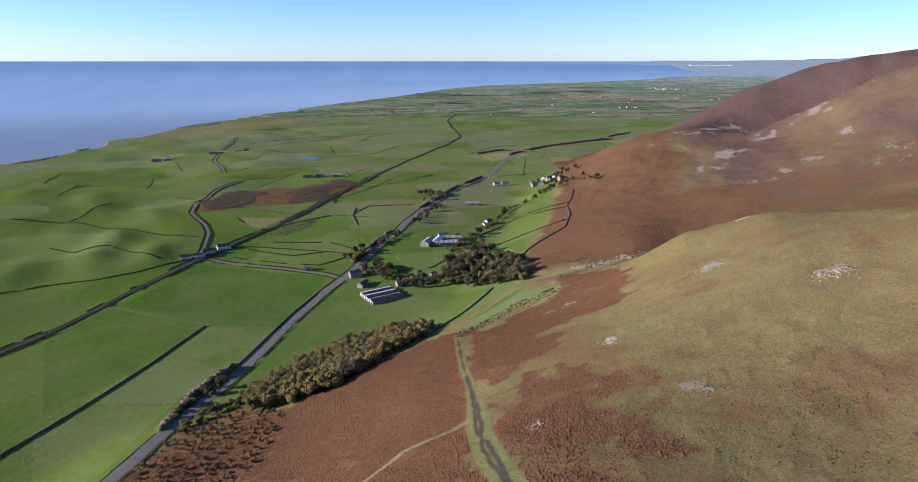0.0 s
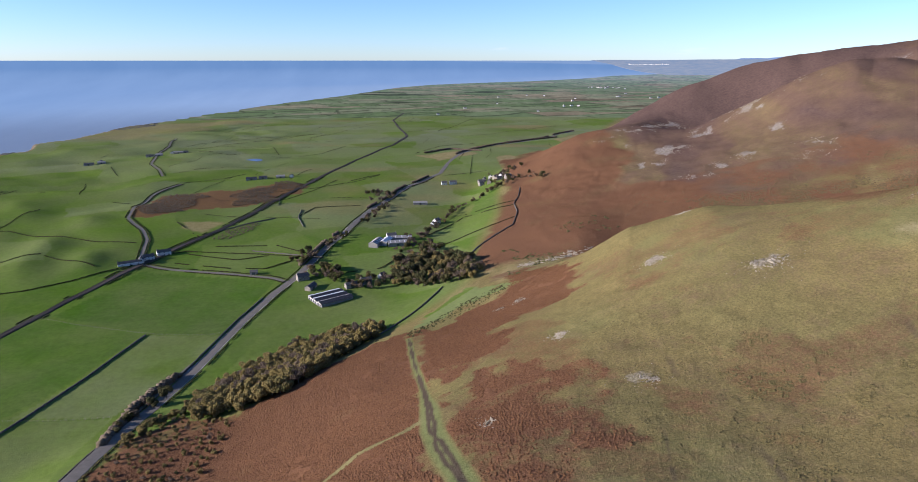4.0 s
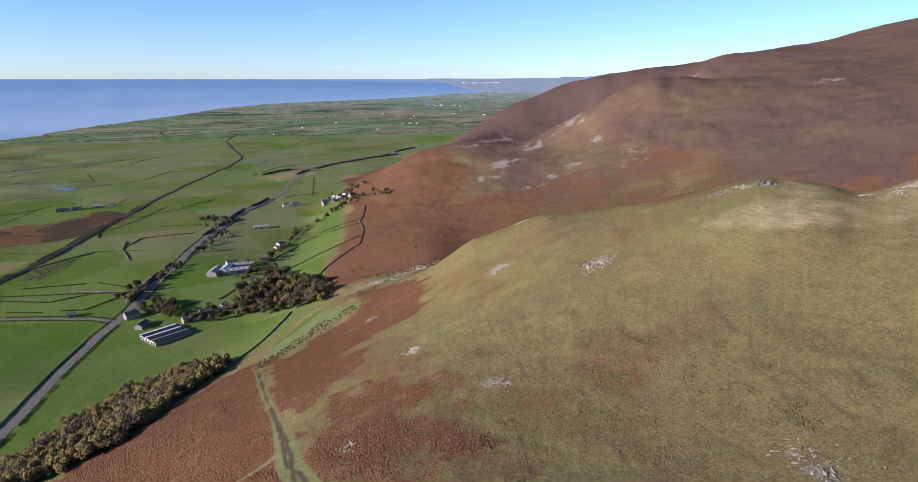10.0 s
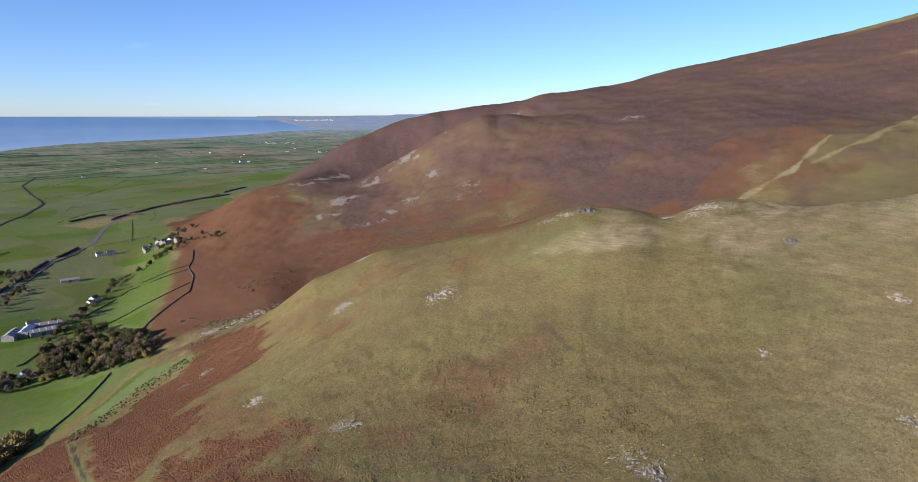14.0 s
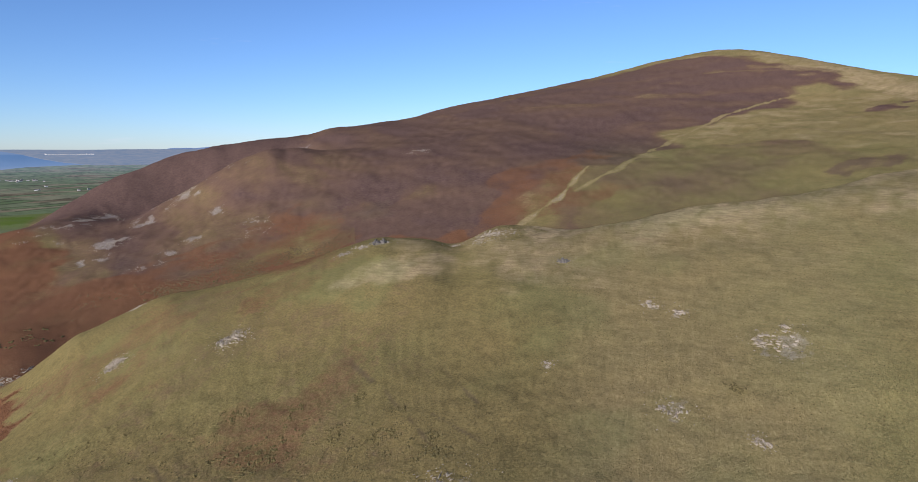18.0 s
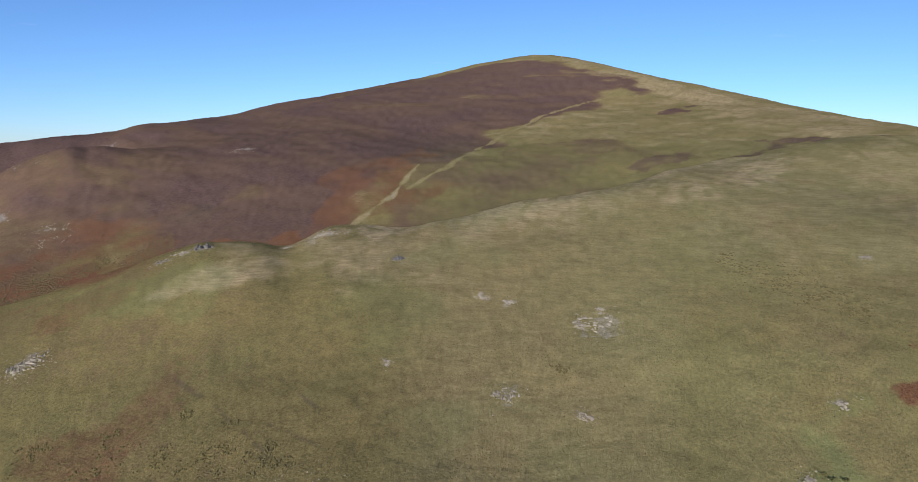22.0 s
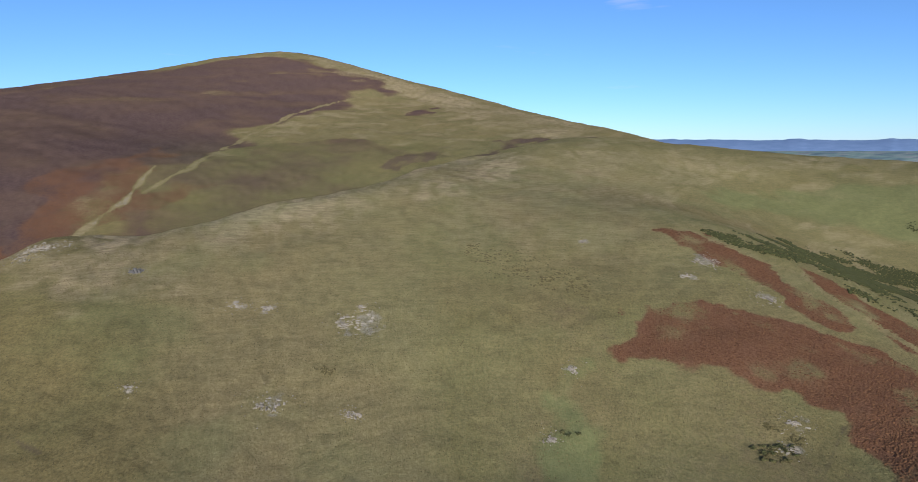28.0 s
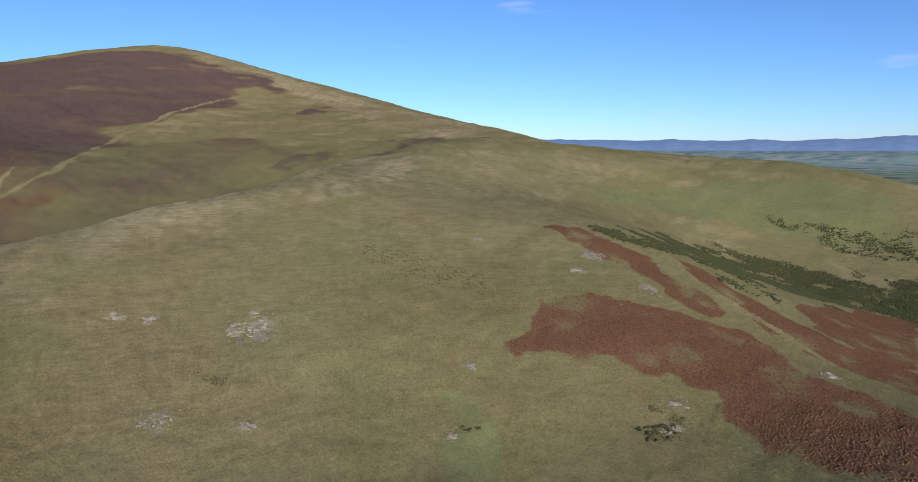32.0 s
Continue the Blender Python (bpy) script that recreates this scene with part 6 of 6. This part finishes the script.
g = jittered((20, -330), (460, 440), 1.2, 31)
r, az = np.hypot(g[:, 0], g[:, 1]), np.degrees(np.arctan2(g[:, 0], g[:, 1]))
g = g[(r > 165) & (r < 455) & (az > 8) & (az < 138) & (hill(g[:, 0], g[:, 1]) > 60)]
g = g[mottle(g[:, 0], g[:, 1], 9, 3, 97) + rng.uniform(-0.9, 0.9, len(g)) > 0.35 * (np.hypot(g[:, 0], g[:, 1]) > 330)]
g = g[bracken_at(g[:, 0], g[:, 1]) < 0.5]
bald = np.max([softly(g[:, 0], g[:, 1], STRAW[n], 7, 30, 160 + n) for n in (0, 1, 8, 9)], axis=0)
g = g[bald < rng.uniform(0.1, 0.9, len(g))]
for line in SHEEP_TRACKS:
    g = g[near_line(g[:, 0], g[:, 1], line) + 0.7 * mottle(g[:, 0], g[:, 1], 9, 2, 47) > 1.2]
tagged(new("grass_tussocks", tufts("grass_tussocks", on_ground(g[:, 0], g[:, 1], -0.02), rng.uniform(0.22, 0.52, len(g)), TUSSOCK, 0.75)), "olive and straw tussocks of rough hill grass", "grass", kind="stuff")

pts = []
for n, poly in enumerate(RUSHES):
    c = scatter(poly, (240, 130, 110)[n], 60 + n, 5)
    for x, y in c:
        pts.append(np.array([x, y]) + rng.normal(0, 0.8, (int(rng.integers(1, 4)), 2)))
for x, y, wide in RUSH_SPOTS:
    for _ in range(4 + 2 * wide):
        pts.append(np.array([x, y]) + rng.normal(0, 0.8 * wide, 2) + rng.normal(0, 0.7, (int(rng.integers(4, 12)), 2)))
q = np.concatenate(pts)
tagged(new("rush_clumps", clumps("rush_clumps", on_ground(q[:, 0], q[:, 1], 0.0), rng.uniform(0.22, 0.68, len(q)), RUSH, 0.55, 0.4, True)), "small dark rush and bilberry clumps in the grass", "rushes", kind="stuff")

pts = []
for n, poly in enumerate(GORSE[:2]):
    p = np.array(poly, float)
    q = jittered(p.min(0) - 40, p.max(0) + 40, 1.5, 70 + n)
    thick = softly(q[:, 0], q[:, 1], poly, 12, 34, 78) * np.clip(0.85 + 0.9 * mottle(q[:, 0], q[:, 1], 17, 3, 98), 0, 1)
    pts.append(q[thick * (1.1, 0.6)[n] > rng.uniform(0.1, 1.0, len(q))])
pts.append(spaced(scatter(GORSE_STRIP, 300, 75), 2.4))
q = np.concatenate(pts)
q = np.concatenate([q + rng.normal(0, 0.7, q.shape) for _ in range(2)])
tagged(new("gorse_thicket", clumps("gorse_thicket", on_ground(q[:, 0], q[:, 1], 0.4), rng.uniform(0.3, 0.95, len(q)), GORSE_LEAF, 0.65)), "dark green gorse thicket on the valley side", "gorse", kind="stuff")
q = scatter(GILL_SIDE, 1500, 77)
q = q[fractal(q[:, 0], q[:, 1], 45, 3, 199) > 0.25]
q = np.concatenate([q + rng.normal(0, 1.6, q.shape) for _ in range(3)])
tagged(new("gill_scrub", clumps("gill_scrub", on_ground(q[:, 0], q[:, 1], 0.2), rng.uniform(0.6, 1.5, len(q)), GORSE_LEAF, 0.6)), "dark heather and bilberry scrub in the hidden gill", "scrub", kind="stuff")
SCRUB_LEAF = island_mat("bank_scrub_leaves", [(0.050, 0.046, 0.020), (0.090, 0.076, 0.032), (0.115, 0.078, 0.040), (0.070, 0.068, 0.028)])
luck = np.random.default_rng(88)
a = luck.uniform(20, 43, 9500)
d = np.interp(a, [20, 22, 27, 31.5, 34.5, 37.5, 41.7, 45], [722, 745, 812, 800, 815, 832, 850, 862]) - 25 + luck.gamma(1.6, 30, len(a))
q = np.stack([d * np.sin(np.radians(a)), d * np.cos(np.radians(a))], 1)
q = q[mottle(q[:, 0], q[:, 1], 38, 4, 89) + luck.uniform(-0.3, 0.3, len(q)) > -0.02]
tagged(new("bank_scrub", clumps("bank_scrub", on_ground(q[:, 0], q[:, 1], 0.15), rng.uniform(0.4, 1.25, len(q)), SCRUB_LEAF, 0.6, 0.4)), "olive and brown scrub along the bank of the gill", "scrub", kind="stuff")
for n, poly in enumerate(GORSE[2:]):
    for x, y in spaced(scatter(poly, 60, 80 + n), 2.6)[:12]:
        c = np.random.default_rng(int(abs(x * 7 + y))).normal(0, 0.5, (16, 3)) * [1, 1, 0.5] + [0, 0, 0.5]
        bush = thing("gorse_bush", pose(x, y, height(x, y)), "single dark green gorse bush in short turf", "bush", "gorse bushes")
        part("stem", mesh("stem", *box(-0.06, 0.06, -0.06, 0.06, -0.2, 0.5), BARK), bush)
        part("foliage", clumps("foliage", c, np.full(16, 0.34), GORSE_LEAF), bush)

pts = np.concatenate([scatter(poly, 520, 90 + n) for n, poly in enumerate(SHORE)])
p = np.stack([pts[:, 0], pts[:, 1], np.maximum(ground(pts[:, 0], pts[:, 1]), 0) + 0.3], -1)
tagged(new("shore_rocks", clumps("shore_rocks", p, rng.uniform(1.5, 4.0, len(p)), DARKROCK, 0.18)), "dark wave-cut rocks along the low shore", "rocks", kind="stuff")

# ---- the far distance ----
def far_glow(name, a, b, glow):
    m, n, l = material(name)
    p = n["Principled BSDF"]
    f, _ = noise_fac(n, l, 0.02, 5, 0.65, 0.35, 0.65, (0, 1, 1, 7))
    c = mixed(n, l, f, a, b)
    # black base: daylight and haze are painted in as a glow
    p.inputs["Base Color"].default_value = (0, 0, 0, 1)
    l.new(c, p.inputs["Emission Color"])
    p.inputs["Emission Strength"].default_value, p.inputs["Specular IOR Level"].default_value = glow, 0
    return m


def far_band(name, low, high, mat, dist, label):
    """A strip of far country between two lines, given as bearing and angle of height."""
    az = np.arange(low[0][0], low[-1][0], 0.08)
    rows = [np.interp(az, *zip(*line)) for line in (low, high)]
    v, f = [], []
    for i, a in enumerate(np.radians(az)):
        for k, d in enumerate((dist, dist + 60)):
            v.append((d * math.sin(a), d * math.cos(a), EYE[2] + d * math.tan(math.radians(rows[k][i]))))
        if i:
            f.append((2 * i - 2, 2 * i, 2 * i + 1, 2 * i - 1))
    return tagged(new(name, mesh(name, v, f, mat)), label, "coast", kind="structure")


BAY = [(16.2, -0.02), (18.1, -0.39), (19.1, -0.66), (20.5, -0.94), (22.7, -1.2), (24.5, -1.35), (40, -2.0)]
far_band("backdrop_bay_shore", BAY, [(16.2, 0.0), (17.5, 0.02), (22, 0.0), (25, 0.05), (40, 0.1)], far_glow("far_plain_painted_haze", (0.120, 0.165, 0.225), (0.165, 0.195, 0.235), 1.0), 4540, "brown and green country beyond the bay, with painted haze")
far_band("backdrop_bay_beach", [(a, e - 0.02) for a, e in BAY[1:6]], [(a, e + k) for (a, e), k in zip(BAY[1:6], (0.03, 0.07, 0.09, 0.08, 0.04))], far_glow("far_sand_painted_haze", (0.22, 0.225, 0.24), (0.27, 0.265, 0.265), 1.0), 4530, "pale sandy beach round the far bay, with painted haze")


def ridge_line(name, az0, az1, base_el, top, seed, dist, label):
    az = np.arange(az0, az1, 0.1)
    el = top(az) + 0.10 * value_noise(az / 2.3, az * 0, seed) + 0.04 * value_noise(az / 0.6, az * 0, seed + 1)
    v, f = [], []
    for i, (a, e) in enumerate(zip(np.radians(az), el)):
        for d, ee in ((dist * 0.97, base_el), (dist, e), (dist * 1.02, base_el)):
            v.append((d * math.sin(a), d * math.cos(a), EYE[2] + d * math.tan(math.radians(ee))))
        if i:
            f += [(3 * i - 3, 3 * i, 3 * i + 1, 3 * i - 2), (3 * i - 2, 3 * i + 1, 3 * i + 2, 3 * i - 1)]
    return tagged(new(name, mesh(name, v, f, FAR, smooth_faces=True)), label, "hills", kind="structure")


ridge_line("backdrop_hills_north", 20, 60, -0.5, lambda a: np.interp(a, [20, 22, 24, 26, 28, 31, 34, 60], [-0.50, -0.2, -0.1, -0.02, 0.08, 0.28, 0.2, 0.1]), 3, 4780, "distant hills beyond the coastal plain, painted blue with haze")
ridge_line("backdrop_hills_east", 90, 145, -5.0, lambda a: np.interp(a, [90, 103, 110, 120, 128, 134, 145], [0.8, 0.75, 0.7, 0.68, 0.6, 0.85, 0.9]), 5, 4800, "distant hills beyond the estuary, painted blue with haze")

# A far works by the shore, white blocks and stacks.
WORKS = thing("distant_works", pose(0, 0, 0), "white blocks and stacks of a works far along the coast", "factory")
for k in range(30):
    a = radians(19.4 + 3.3 * ((k * 0.381966) % 1.0))
    d = 4500
    w, hgt = rng.uniform(2.5, 6), rng.uniform(1, 3) if k % 5 else rng.uniform(4, 7)
    bx, by, bz = d * math.sin(a), d * math.cos(a), EYE[2] - d * math.tan(radians(0.36))
    part("block", box_mesh("block", RENDER_WHITE, -w / 2, w / 2, -2, 2, -2, hgt), WORKS, m=pose(bx, by, bz, 0, 0, -math.degrees(a)))
